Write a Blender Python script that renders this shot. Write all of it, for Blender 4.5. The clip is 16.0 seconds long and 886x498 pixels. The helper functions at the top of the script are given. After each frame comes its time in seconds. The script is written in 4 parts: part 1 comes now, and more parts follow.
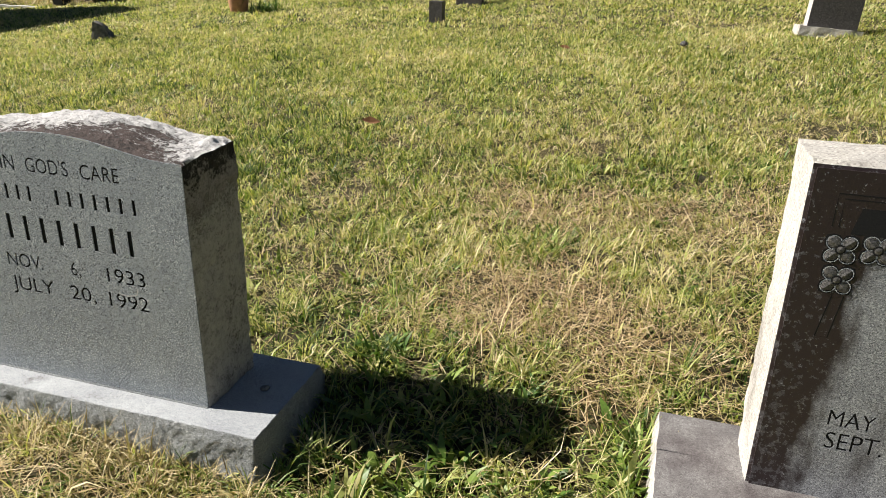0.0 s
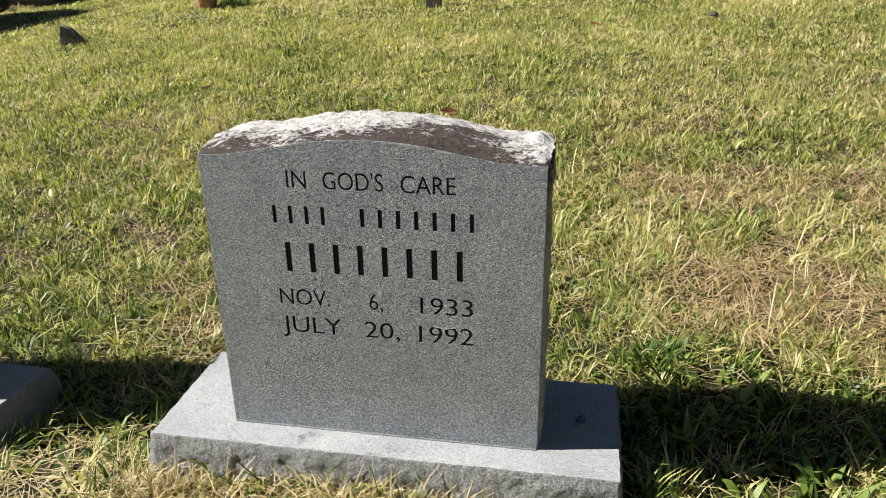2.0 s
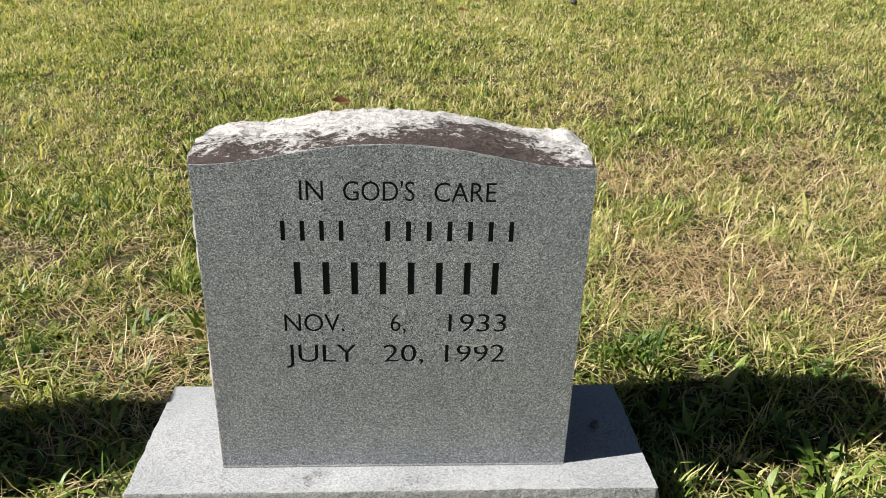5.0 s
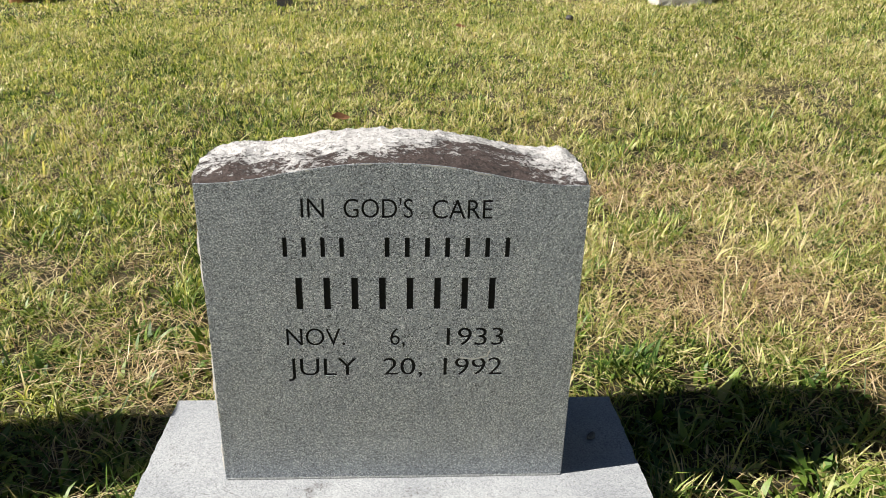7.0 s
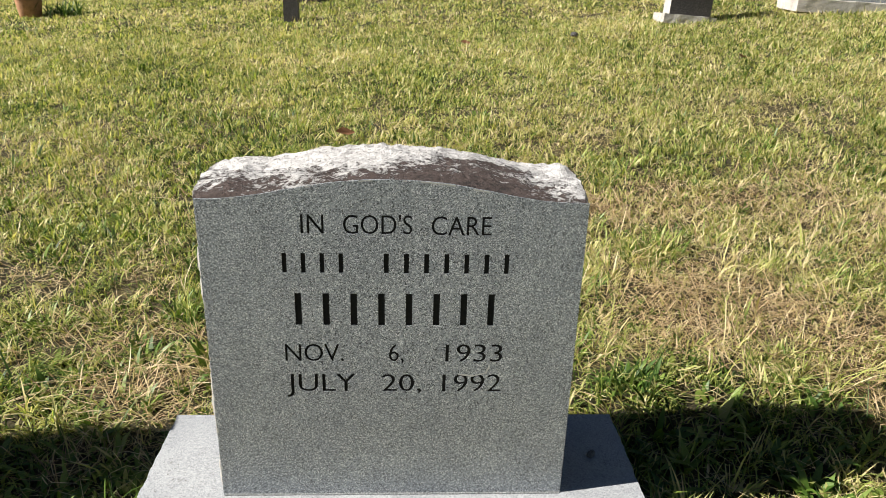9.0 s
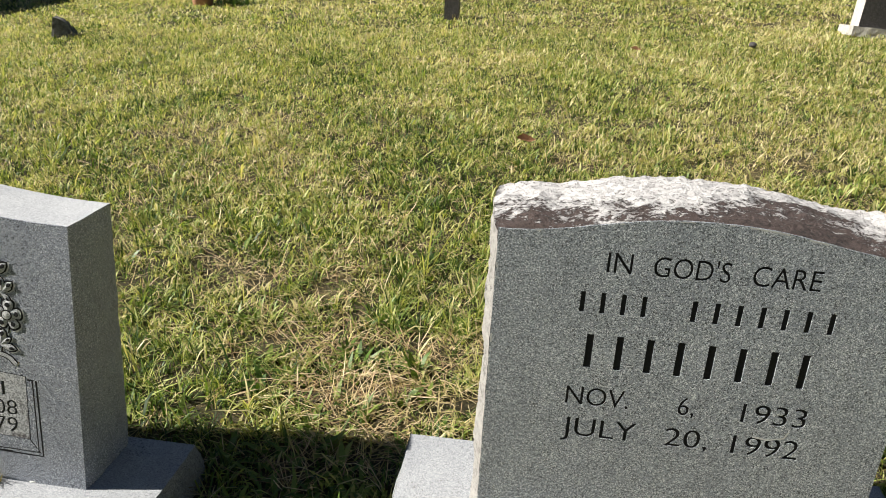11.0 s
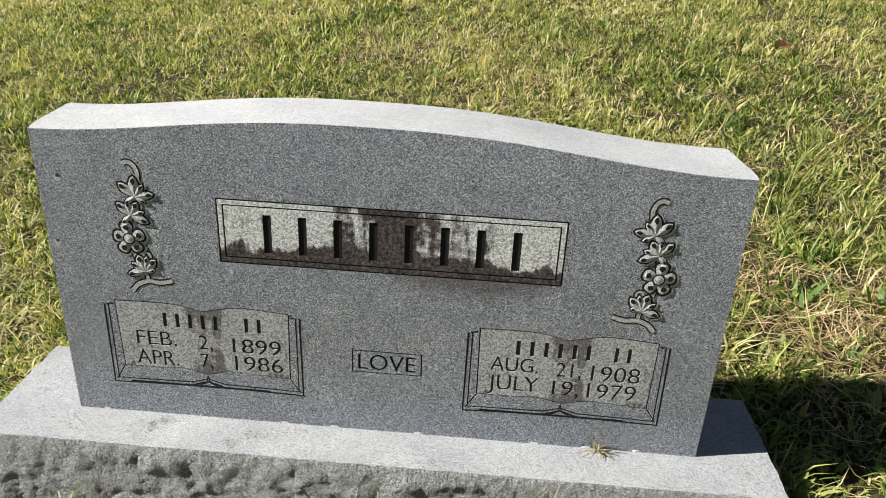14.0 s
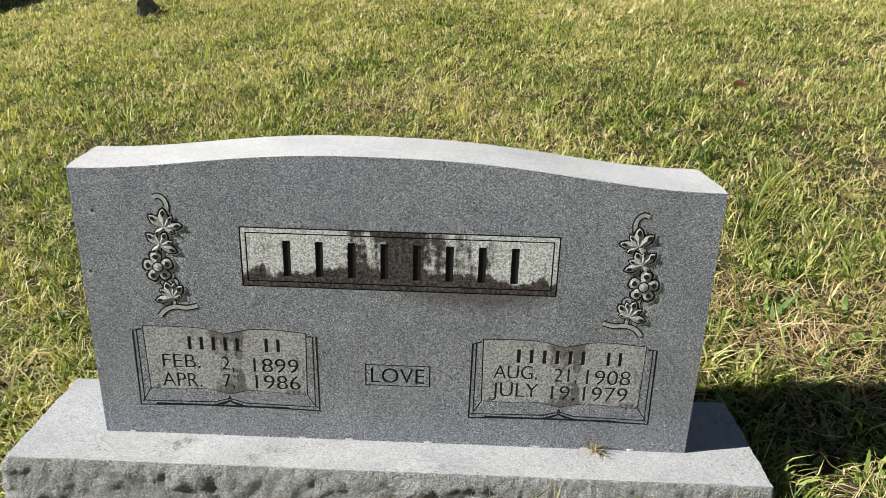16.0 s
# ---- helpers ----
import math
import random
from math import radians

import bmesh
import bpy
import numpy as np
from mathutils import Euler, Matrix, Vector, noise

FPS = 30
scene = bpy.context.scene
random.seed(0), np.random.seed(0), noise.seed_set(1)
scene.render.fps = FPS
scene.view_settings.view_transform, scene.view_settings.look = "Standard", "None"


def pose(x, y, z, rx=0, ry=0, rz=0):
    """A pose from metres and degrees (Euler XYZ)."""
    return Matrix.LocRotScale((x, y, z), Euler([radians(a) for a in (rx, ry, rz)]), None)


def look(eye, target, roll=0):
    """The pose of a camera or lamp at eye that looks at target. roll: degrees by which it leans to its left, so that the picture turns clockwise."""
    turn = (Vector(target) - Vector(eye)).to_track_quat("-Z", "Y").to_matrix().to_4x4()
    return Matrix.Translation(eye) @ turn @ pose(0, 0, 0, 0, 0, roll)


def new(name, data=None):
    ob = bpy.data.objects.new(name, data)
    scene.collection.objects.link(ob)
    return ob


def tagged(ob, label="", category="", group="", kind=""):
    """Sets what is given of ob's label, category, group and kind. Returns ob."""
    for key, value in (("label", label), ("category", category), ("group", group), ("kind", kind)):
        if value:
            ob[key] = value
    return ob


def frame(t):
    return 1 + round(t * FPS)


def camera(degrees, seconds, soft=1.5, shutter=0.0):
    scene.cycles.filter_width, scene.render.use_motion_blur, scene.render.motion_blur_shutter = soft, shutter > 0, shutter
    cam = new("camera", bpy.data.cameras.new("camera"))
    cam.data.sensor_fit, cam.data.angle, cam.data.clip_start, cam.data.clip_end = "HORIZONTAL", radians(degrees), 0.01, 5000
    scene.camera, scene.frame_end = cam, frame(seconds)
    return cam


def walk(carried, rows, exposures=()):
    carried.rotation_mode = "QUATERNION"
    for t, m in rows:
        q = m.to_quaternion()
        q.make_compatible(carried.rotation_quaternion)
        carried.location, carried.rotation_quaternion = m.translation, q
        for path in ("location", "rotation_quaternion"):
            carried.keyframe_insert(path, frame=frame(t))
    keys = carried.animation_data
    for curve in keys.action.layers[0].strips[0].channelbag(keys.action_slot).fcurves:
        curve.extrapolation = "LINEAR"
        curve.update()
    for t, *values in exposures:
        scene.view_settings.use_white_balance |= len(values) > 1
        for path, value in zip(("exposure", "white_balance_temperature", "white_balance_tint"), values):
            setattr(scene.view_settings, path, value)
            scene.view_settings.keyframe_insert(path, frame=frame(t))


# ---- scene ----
cam = camera(60.8, 16.0, soft=0.85)
PATH = [
    (0, (1.508, -1.209, 1.183), (0.979, 0.562, 0.419), 1.4),
    (0.5, (1.233, -1.2, 1.14), (0.624, 0.55, 0.386), 0.8),
    (1, (1.014, -1.178, 1.115), (0.429, 0.581, 0.363), 0.1),
    (1.5, (0.811, -1.191, 1.123), (0.335, 0.593, 0.354), -0.7),
    (2, (0.658, -1.182, 1.123), (0.318, 0.624, 0.334), -1.0),
    (2.5, (0.486, -1.059, 1.095), (0.287, 0.76, 0.288), -0.7),
    (3, (0.4, -1.025, 1.112), (0.331, 0.796, 0.287), 0.0),
    (3.5, (0.368, -1.052, 1.125), (0.395, 0.766, 0.29), 0.6),
    (3.7, (0.357, -1.065, 1.114), (0.412, 0.755, 0.287), 0.7),
    (5.8, (0.313, -1.091, 1.118), (0.421, 0.729, 0.296), 1.7),
    (6, (0.313, -1.1, 1.119), (0.419, 0.722, 0.301), 1.7),
    (6.5, (0.311, -1.101, 1.12), (0.418, 0.726, 0.314), 1.5),
    (7, (0.317, -1.105, 1.131), (0.425, 0.728, 0.339), 1.4),
    (7.5, (0.321, -1.111, 1.134), (0.434, 0.728, 0.357), 1.5),
    (8, (0.324, -1.108, 1.137), (0.436, 0.734, 0.366), 1.6),
    (8.2, (0.328, -1.104, 1.131), (0.435, 0.741, 0.365), 1.6),
    (10.3, (0.305, -1.109, 1.143), (0.335, 0.743, 0.388), 2.5),
    (10.5, (0.265, -1.108, 1.143), (0.246, 0.743, 0.387), 2.6),
    (11, (0.026, -1.018, 1.151), (-0.163, 0.815, 0.375), 2.8),
    (11.5, (-0.245, -0.915, 1.154), (-0.593, 0.878, 0.339), 2.9),
    (12, (-0.505, -0.977, 1.12), (-0.995, 0.754, 0.247), 1.7),
    (12.5, (-0.723, -0.973, 1.122), (-1.188, 0.728, 0.179), 1.1),
    (13, (-0.913, -0.922, 1.086), (-1.283, 0.776, 0.096), 0.6),
    (13.5, (-1.024, -0.928, 1.106), (-1.279, 0.779, 0.095), 0.5),
    (14, (-1.1, -0.985, 1.131), (-1.266, 0.743, 0.138), 0.4),
    (14.5, (-1.153, -1.061, 1.135), (-1.27, 0.691, 0.178), 0.4),
    (15, (-1.153, -1.099, 1.138), (-1.253, 0.676, 0.222), 0.2),
    (15.5, (-1.144, -1.115, 1.141), (-1.244, 0.675, 0.255), -0.1),
    (16, (-1.142, -1.123, 1.14), (-1.244, 0.673, 0.265), -0.5),
]
walk(cam, [(t, look(eye, target, roll)) for t, eye, target, roll in PATH])

# ---- light ----
SUN_TRAVEL = Vector((0.77, 0.14, -0.61)).normalized()
world = bpy.data.worlds.new("sky")
scene.world = world
world.use_nodes = True
wn = world.node_tree
sky = wn.nodes.new("ShaderNodeTexSky")
sky.sky_type = "NISHITA"
sky.sun_disc = False
sky.sun_elevation = math.asin(-SUN_TRAVEL.z)
sky.sun_rotation = math.atan2(-SUN_TRAVEL.x, -SUN_TRAVEL.y)
sky.air_density, sky.dust_density, sky.ozone_density = 1.0, 0.3, 3.0
wn.links.new(sky.outputs[0], wn.nodes["Background"].inputs[0])
wn.nodes["Background"].inputs[1].default_value = 0.0165

sun_data = bpy.data.lights.new("sun", "SUN")
sun_data.energy, sun_data.angle, sun_data.color = 5.0, radians(0.55), (1.0, 0.955, 0.87)
sun = new("sun", sun_data)
sun.matrix_world = look((-20, -4, 16), Vector((-20, -4, 16)) + SUN_TRAVEL)
scene.view_settings.exposure = 1.03


# ---- materials ----
def material(name):
    m = bpy.data.materials.new(name)
    m.use_nodes = True
    return m, m.node_tree.nodes, m.node_tree.links, m.node_tree.nodes["Principled BSDF"]


def node(nodes, kind, **inputs):
    n = nodes.new(kind)
    for key, value in inputs.items():
        n.inputs[key.replace("_", " ")].default_value = value
    return n


def ramp(nodes, stops):
    r = nodes.new("ShaderNodeValToRGB")
    els = r.color_ramp.elements
    while len(els) < len(stops):
        els.new(0.5)
    for e, (p, c) in zip(els, stops):
        e.position = p
        e.color = (*c, 1) if len(c) == 3 else c
    return r


def mix(nodes, links, fac, a, b, how="MIX"):
    m = nodes.new("ShaderNodeMix")
    m.data_type, m.blend_type = "RGBA", how
    for sock, v in ((m.inputs[0], fac), (m.inputs[6], a), (m.inputs[7], b)):
        if isinstance(v, (int, float)):
            sock.default_value = v
        elif isinstance(v, tuple):
            sock.default_value = (*v, 1)
        else:
            links.new(v, sock)
    return m.outputs[2]


def maths(nodes, links, op, a, b, clamp=False):
    m = nodes.new("ShaderNodeMath")
    m.operation, m.use_clamp = op, clamp
    for sock, v in zip(m.inputs, (a, b)):
        if isinstance(v, (int, float)):
            sock.default_value = v
        else:
            links.new(v, sock)
    return m.outputs[0]


def add_bump(nodes, links, bsdf, height, strength, distance):
    b = node(nodes, "ShaderNodeBump", Strength=strength, Distance=distance)
    links.new(height, b.inputs["Height"])
    links.new(b.outputs[0], bsdf.inputs["Normal"])


def coords(nodes, links, scale=(1, 1, 1)):
    tc = nodes.new("ShaderNodeTexCoord")
    mp = nodes.new("ShaderNodeMapping")
    mp.inputs["Scale"].default_value = scale
    links.new(tc.outputs["Object"], mp.inputs[0])
    return mp.outputs[0]


def noise_tex(nodes, links, vec, scale, detail=4, rough=0.55):
    n = node(nodes, "ShaderNodeTexNoise", Scale=scale, Detail=detail, Roughness=rough)
    links.new(vec, n.inputs["Vector"])
    return n.outputs[0]


def granite(name, dark, mid, light, rough=0.55, relief=0.15, grain=420, stain=0.0, stain_color=(0.05, 0.04, 0.035), edge=False, film=0.0, drip=None, pits=False):
    """Speckled granite: mineral grains of three tones, a slow drift of tone, and weather stains."""
    m, N, L, bsdf = material(name)
    v = coords(N, L)
    vor = node(N, "ShaderNodeTexVoronoi", Scale=grain)
    L.new(v, vor.inputs["Vector"])
    sep = N.new("ShaderNodeSeparateColor")
    L.new(vor.outputs["Color"], sep.inputs[0])
    fine = noise_tex(N, L, v, grain * 0.7, 2)
    val = maths(N, L, "ADD", maths(N, L, "MULTIPLY", sep.outputs[0], 0.62), maths(N, L, "MULTIPLY", fine, 0.38))
    r = ramp(N, [(0.22, dark), (0.42, mid), (0.62, mid), (0.8, light)])
    L.new(val, r.inputs[0])
    slow = noise_tex(N, L, v, 7, 5, 0.65)
    sr = ramp(N, [(0.3, (0.82, 0.82, 0.83)), (0.7, (1.08, 1.07, 1.05))])
    L.new(slow, sr.inputs[0])
    col = mix(N, L, 1.0, r.outputs[0], sr.outputs[0], "MULTIPLY")
    if pits:
        # small black lichen specks in loose groups
        where = maths(N, L, "MULTIPLY", maths(N, L, "SUBTRACT", noise_tex(N, L, v, 9, 4, 0.6), 0.42), 0.5)
        speck = maths(N, L, "GREATER_THAN", maths(N, L, "ADD", noise_tex(N, L, v, 170, 3, 0.6), where), 0.72)
        col = mix(N, L, maths(N, L, "MULTIPLY", speck, 0.75), col, (0.06, 0.055, 0.05))
    if film:
        # thin olive algae on the lower stone, in slow cloudy patches
        xs = N.new("ShaderNodeSeparateXYZ")
        L.new(v, xs.inputs[0])
        cloud = maths(N, L, "SUBTRACT", maths(N, L, "MULTIPLY", noise_tex(N, L, coords(N, L, (3.5, 3.5, 2.2)), 1.0, 5, 0.6), 2.0), maths(N, L, "MULTIPLY", xs.outputs[2], 1.6), clamp=True)
        col = mix(N, L, maths(N, L, "MULTIPLY", cloud, film), col, (0.82, 0.82, 0.75), "MULTIPLY")
    if drip:
        # purple-black run-off below a panel: x range, the panel's lower edge and how far it runs
        x0, x1, z0, run = drip
        xs = N.new("ShaderNodeSeparateXYZ")
        L.new(v, xs.inputs[0])
        mid = maths(N, L, "DIVIDE", maths(N, L, "SUBTRACT", xs.outputs[0], (x0 + x1) / 2), (x1 - x0) / 2)
        across = maths(N, L, "SUBTRACT", 1.0, maths(N, L, "MULTIPLY", mid, mid), clamp=True)
        down = maths(N, L, "SUBTRACT", 1.0, maths(N, L, "DIVIDE", maths(N, L, "ABSOLUTE", maths(N, L, "SUBTRACT", xs.outputs[2], z0), 0), run), clamp=True)
        streak = noise_tex(N, L, coords(N, L, (46, 46, 6)), 1.0, 6, 0.65)
        wet = maths(N, L, "MULTIPLY", maths(N, L, "SUBTRACT", maths(N, L, "ADD", maths(N, L, "MULTIPLY", maths(N, L, "MULTIPLY", across, down), 0.75), maths(N, L, "MULTIPLY", streak, 0.6)), 0.58), 3.0, clamp=True)
        col = mix(N, L, maths(N, L, "MULTIPLY", wet, 0.6), col, (0.05, 0.036, 0.042))
    if edge:
        # a broad black run-off stain along one edge of the stone
        xs = N.new("ShaderNodeSeparateXYZ")
        L.new(v, xs.inputs[0])
        reach = maths(N, L, "ADD", maths(N, L, "MULTIPLY", noise_tex(N, L, coords(N, L, (9, 9, 4)), 1.0, 6, 0.65), 0.2), maths(N, L, "MULTIPLY", xs.outputs[2], 0.1))
        em = maths(N, L, "MULTIPLY", maths(N, L, "SUBTRACT", reach, xs.outputs[0]), 26.0, clamp=True)
        # grey lichen crusts, thick on the lower stone and along the arris
        crust = maths(N, L, "GREATER_THAN", maths(N, L, "ADD", noise_tex(N, L, v, 70, 4, 0.65), maths(N, L, "MULTIPLY", maths(N, L, "SUBTRACT", 0.22, maths(N, L, "ADD", maths(N, L, "MULTIPLY", xs.outputs[2], 0.25), xs.outputs[0])), 0.6)), 0.63)
        em = maths(N, L, "MULTIPLY", em, maths(N, L, "SUBTRACT", 1.0, maths(N, L, "MULTIPLY", crust, 0.2)))
        col = mix(N, L, maths(N, L, "MULTIPLY", em, maths(N, L, "SUBTRACT", 1.04, maths(N, L, "MULTIPLY", maths(N, L, "GREATER_THAN", noise_tex(N, L, v, 95, 5, 0.7), 0.62), 0.55), clamp=True)), col, stain_color)
    if stain:
        st = noise_tex(N, L, coords(N, L, (9, 9, 3.2)), 1.0, 8, 0.7)
        smask = ramp(N, [(0.62 - 0.22 * stain, (0, 0, 0)), (0.78 - 0.1 * stain, (1, 1, 1))])
        L.new(st, smask.inputs[0])
        col = mix(N, L, maths(N, L, "MULTIPLY", smask.outputs[0], 0.75), col, stain_color)
    L.new(col, bsdf.inputs["Base Color"])
    bsdf.inputs["Roughness"].default_value = rough
    rough_h = maths(N, L, "ADD", maths(N, L, "MULTIPLY", val, 0.5), noise_tex(N, L, v, 60, 6, 0.7))
    if relief > 0.9:
        # small fracture planes
        chip = node(N, "ShaderNodeTexVoronoi", Scale=75, Randomness=1.0)
        L.new(coords(N, L, (1, 1, 1.4)), chip.inputs["Vector"])
        chip2 = node(N, "ShaderNodeTexVoronoi", Scale=190, Randomness=1.0)
        L.new(v, chip2.inputs["Vector"])
        rough_h = maths(N, L, "SUBTRACT", rough_h, maths(N, L, "ADD", maths(N, L, "MULTIPLY", chip.outputs["Distance"], 0.14), maths(N, L, "MULTIPLY", chip2.outputs["Distance"], 0.1)))
    add_bump(N, L, bsdf, rough_h, relief, 0.012 if relief > 0.9 else 0.004)
    return m


def lichen_rock(name, white, brown, black, cover, sides=False):
    """Rock-pitched granite weathered white on its crests with brown bare patches and black lichen."""
    m, N, L, bsdf = material(name)
    v = coords(N, L)
    big = noise_tex(N, L, coords(N, L, (7.0, 15, 16)), 1.0, 8, 0.72)
    mid = noise_tex(N, L, coords(N, L, (95, 120, 120)), 1.0, 8, 0.8)
    f = maths(N, L, "ADD", maths(N, L, "MULTIPLY", big, 0.46), maths(N, L, "MULTIPLY", mid, 0.54))
    # bare brown stone shows along the front arris
    sepv = N.new("ShaderNodeSeparateXYZ")
    L.new(v, sepv.inputs[0])
    front = 0.0 if sides else maths(N, L, "MULTIPLY", maths(N, L, "SUBTRACT", 0.085, sepv.outputs[1]), 1.0)
    f = maths(N, L, "SUBTRACT", f, front)
    # two broad bare areas, one long and one at the end
    for middle, half, deep in () if sides else ((0.44, 0.16, 0.11), (0.05, 0.1, 0.08)):
        off = maths(N, L, "DIVIDE", maths(N, L, "SUBTRACT", sepv.outputs[0], middle), half)
        lump = maths(N, L, "SUBTRACT", 1.0, maths(N, L, "MULTIPLY", off, off), clamp=True)
        f = maths(N, L, "SUBTRACT", f, maths(N, L, "MULTIPLY", lump, deep))
    f = maths(N, L, "ADD", f, 0.05)
    if sides:
        # black lichen at the upper corner of one end
        high = maths(N, L, "MULTIPLY", maths(N, L, "SUBTRACT", sepv.outputs[2], 0.42), 2.05, clamp=True)
        f = maths(N, L, "SUBTRACT", f, maths(N, L, "MULTIPLY", high, maths(N, L, "GREATER_THAN", sepv.outputs[0], 0.3)))
    r = ramp(N, [(0.30, black), (0.35, brown), (cover - 0.05, tuple(1.5 * c for c in brown)), (cover, brown), (cover + 0.006, black), (cover + 0.018, tuple(0.75 * c for c in white)), (cover + 0.05, white), (1.0, white)])
    L.new(f, r.inputs[0])
    mottle = ramp(N, [(0.34, (0.55, 0.54, 0.54)), (0.5, (0.95, 0.95, 0.95)), (0.66, (1.12, 1.1, 1.08))])
    L.new(noise_tex(N, L, coords(N, L, (30, 55, 55)), 1.0, 7, 0.75), mottle.inputs[0])
    spots = noise_tex(N, L, v, 190, 3, 0.6)
    srr = ramp(N, [(0.32, (0.72, 0.7, 0.68) if sides else (0.35, 0.33, 0.31)), (0.44, (1, 1, 1))])
    L.new(spots, srr.inputs[0])
    col = mix(N, L, 1.0, mix(N, L, 1.0, r.outputs[0], mottle.outputs[0], "MULTIPLY"), srr.outputs[0], "MULTIPLY")
    L.new(col, bsdf.inputs["Base Color"])
    bsdf.inputs["Roughness"].default_value = 0.9
    flake = ramp(N, [(cover - 0.01, (0, 0, 0)), (cover + 0.03, (1, 1, 1))])
    L.new(f, flake.inputs[0])
    add_bump(N, L, bsdf, maths(N, L, "ADD", maths(N, L, "MULTIPLY", flake.outputs[0], 0.16), maths(N, L, "ADD", f, maths(N, L, "MULTIPLY", spots, 0.25))), 0.8, 0.014)
    return m


def plain(name, color, rough=0.7, vary=0.25, scale=40, bump=0.2, metallic=0.0):
    m, N, L, bsdf = material(name)
    v = coords(N, L)
    a = noise_tex(N, L, v, scale, 5, 0.65)
    b = noise_tex(N, L, v, scale * 7, 3, 0.6)
    f = maths(N, L, "ADD", maths(N, L, "MULTIPLY", a, 0.6), maths(N, L, "MULTIPLY", b, 0.4))
    lo, hi = tuple(c * (1 - vary) for c in color), tuple(min(1, c * (1 + vary)) for c in color)
    r = ramp(N, [(0.3, lo), (0.7, hi)])
    L.new(f, r.inputs[0])
    L.new(r.outputs[0], bsdf.inputs["Base Color"])
    bsdf.inputs["Roughness"].default_value = rough
    bsdf.inputs["Metallic"].default_value = metallic
    bsdf.inputs["Specular IOR Level"].default_value = 0.15
    add_bump(N, L, bsdf, f, bump, 0.01)
    return m


def blades(name, stops, spread=0.6, translucent=0.3, gloss=0.35):
    """Grass: each blade keeps near the tone of its own clump and patch of lawn."""
    m, N, L, bsdf = material(name)
    geo = N.new("ShaderNodeNewGeometry")
    tone = N.new("ShaderNodeAttribute")
    tone.attribute_name = "tone"
    own = maths(N, L, "MULTIPLY", maths(N, L, "SUBTRACT", geo.outputs["Random Per Island"], 0.5), spread)
    fine = maths(N, L, "MULTIPLY", maths(N, L, "SUBTRACT", noise_tex(N, L, coords(N, L), 160, 2), 0.5), 0.35)
    f = maths(N, L, "ADD", maths(N, L, "ADD", tone.outputs["Fac"], own), fine, clamp=True)
    r = ramp(N, stops)
    L.new(f, r.inputs[0])
    L.new(r.outputs[0], bsdf.inputs["Base Color"])
    bsdf.inputs["Roughness"].default_value = 0.5
    bsdf.inputs["Specular IOR Level"].default_value = gloss
    tr = N.new("ShaderNodeBsdfTranslucent")
    L.new(mix(N, L, 1.0, r.outputs[0], (1.25, 1.27, 0.57), "MULTIPLY"), tr.inputs[0])
    ms = N.new("ShaderNodeMixShader")
    ms.inputs[0].default_value = translucent
    L.new(bsdf.outputs[0], ms.inputs[1])
    L.new(tr.outputs[0], ms.inputs[2])
    L.new(ms.outputs[0], N["Material Output"].inputs[0])
    return m


def panel_stone(name, stain_x, width, strength, tone=1.0, depth=1.0):
    """Sandblasted pale granite with black water stains that creep up from the lower edge and down at one place."""
    m, N, L, bsdf = material(name)
    v = coords(N, L)
    vor = node(N, "ShaderNodeTexVoronoi", Scale=420)
    L.new(v, vor.inputs["Vector"])
    sep = N.new("ShaderNodeSeparateColor")
    L.new(vor.outputs["Color"], sep.inputs[0])
    r = ramp(N, [(0.2, tuple(tone * c for c in (0.26, 0.268, 0.272))), (0.5, tuple(tone * c for c in (0.45, 0.46, 0.465))), (0.85, tuple(tone * c for c in (0.62, 0.63, 0.635)))])
    L.new(sep.outputs[0], r.inputs[0])
    xyz = N.new("ShaderNodeSeparateXYZ")
    L.new(v, xyz.inputs[0])
    streak = noise_tex(N, L, coords(N, L, (42, 42, 7)), 1.0, 6, 0.62)
    wide = noise_tex(N, L, coords(N, L, (11, 11, 16)), 1.0, 6, 0.65)
    away = maths(N, L, "ABSOLUTE", maths(N, L, "SUBTRACT", xyz.outputs[0], stain_x), 0)
    band = maths(N, L, "SUBTRACT", 1.0, maths(N, L, "DIVIDE", away, width), clamp=True)
    f = maths(N, L, "ADD", maths(N, L, "MULTIPLY", streak, 0.5), maths(N, L, "MULTIPLY", wide, 0.5))
    f = maths(N, L, "ADD", f, maths(N, L, "MULTIPLY", band, strength))
    # the lower 4 cm of the panel holds the wet
    low = maths(N, L, "SUBTRACT", 1.0, maths(N, L, "DIVIDE", xyz.outputs[2], 0.045), clamp=True)
    f = maths(N, L, "ADD", f, maths(N, L, "MULTIPLY", low, 0.34 if strength > 0.17 else 0.1))
    mask = ramp(N, [(0.575, (0, 0, 0)), (0.635, (1, 1, 1))])
    L.new(f, mask.inputs[0])
    grime = ramp(N, [(0.35, (0.012, 0.009, 0.009)), (0.65, (0.048, 0.03, 0.029))])
    L.new(noise_tex(N, L, v, 35, 4), grime.inputs[0])
    col = mix(N, L, maths(N, L, "MULTIPLY", mask.outputs[0], maths(N, L, "ADD", 0.62 * depth, maths(N, L, "MULTIPLY", noise_tex(N, L, v, 160, 3, 0.7), 0.62 * depth), clamp=True)), r.outputs[0], grime.outputs[0])
    L.new(col, bsdf.inputs["Base Color"])
    bsdf.inputs["Roughness"].default_value = 0.8
    bsdf.inputs["Specular IOR Level"].default_value = 0.2
    add_bump(N, L, bsdf, sep.outputs[0], 0.25, 0.003)
    return m


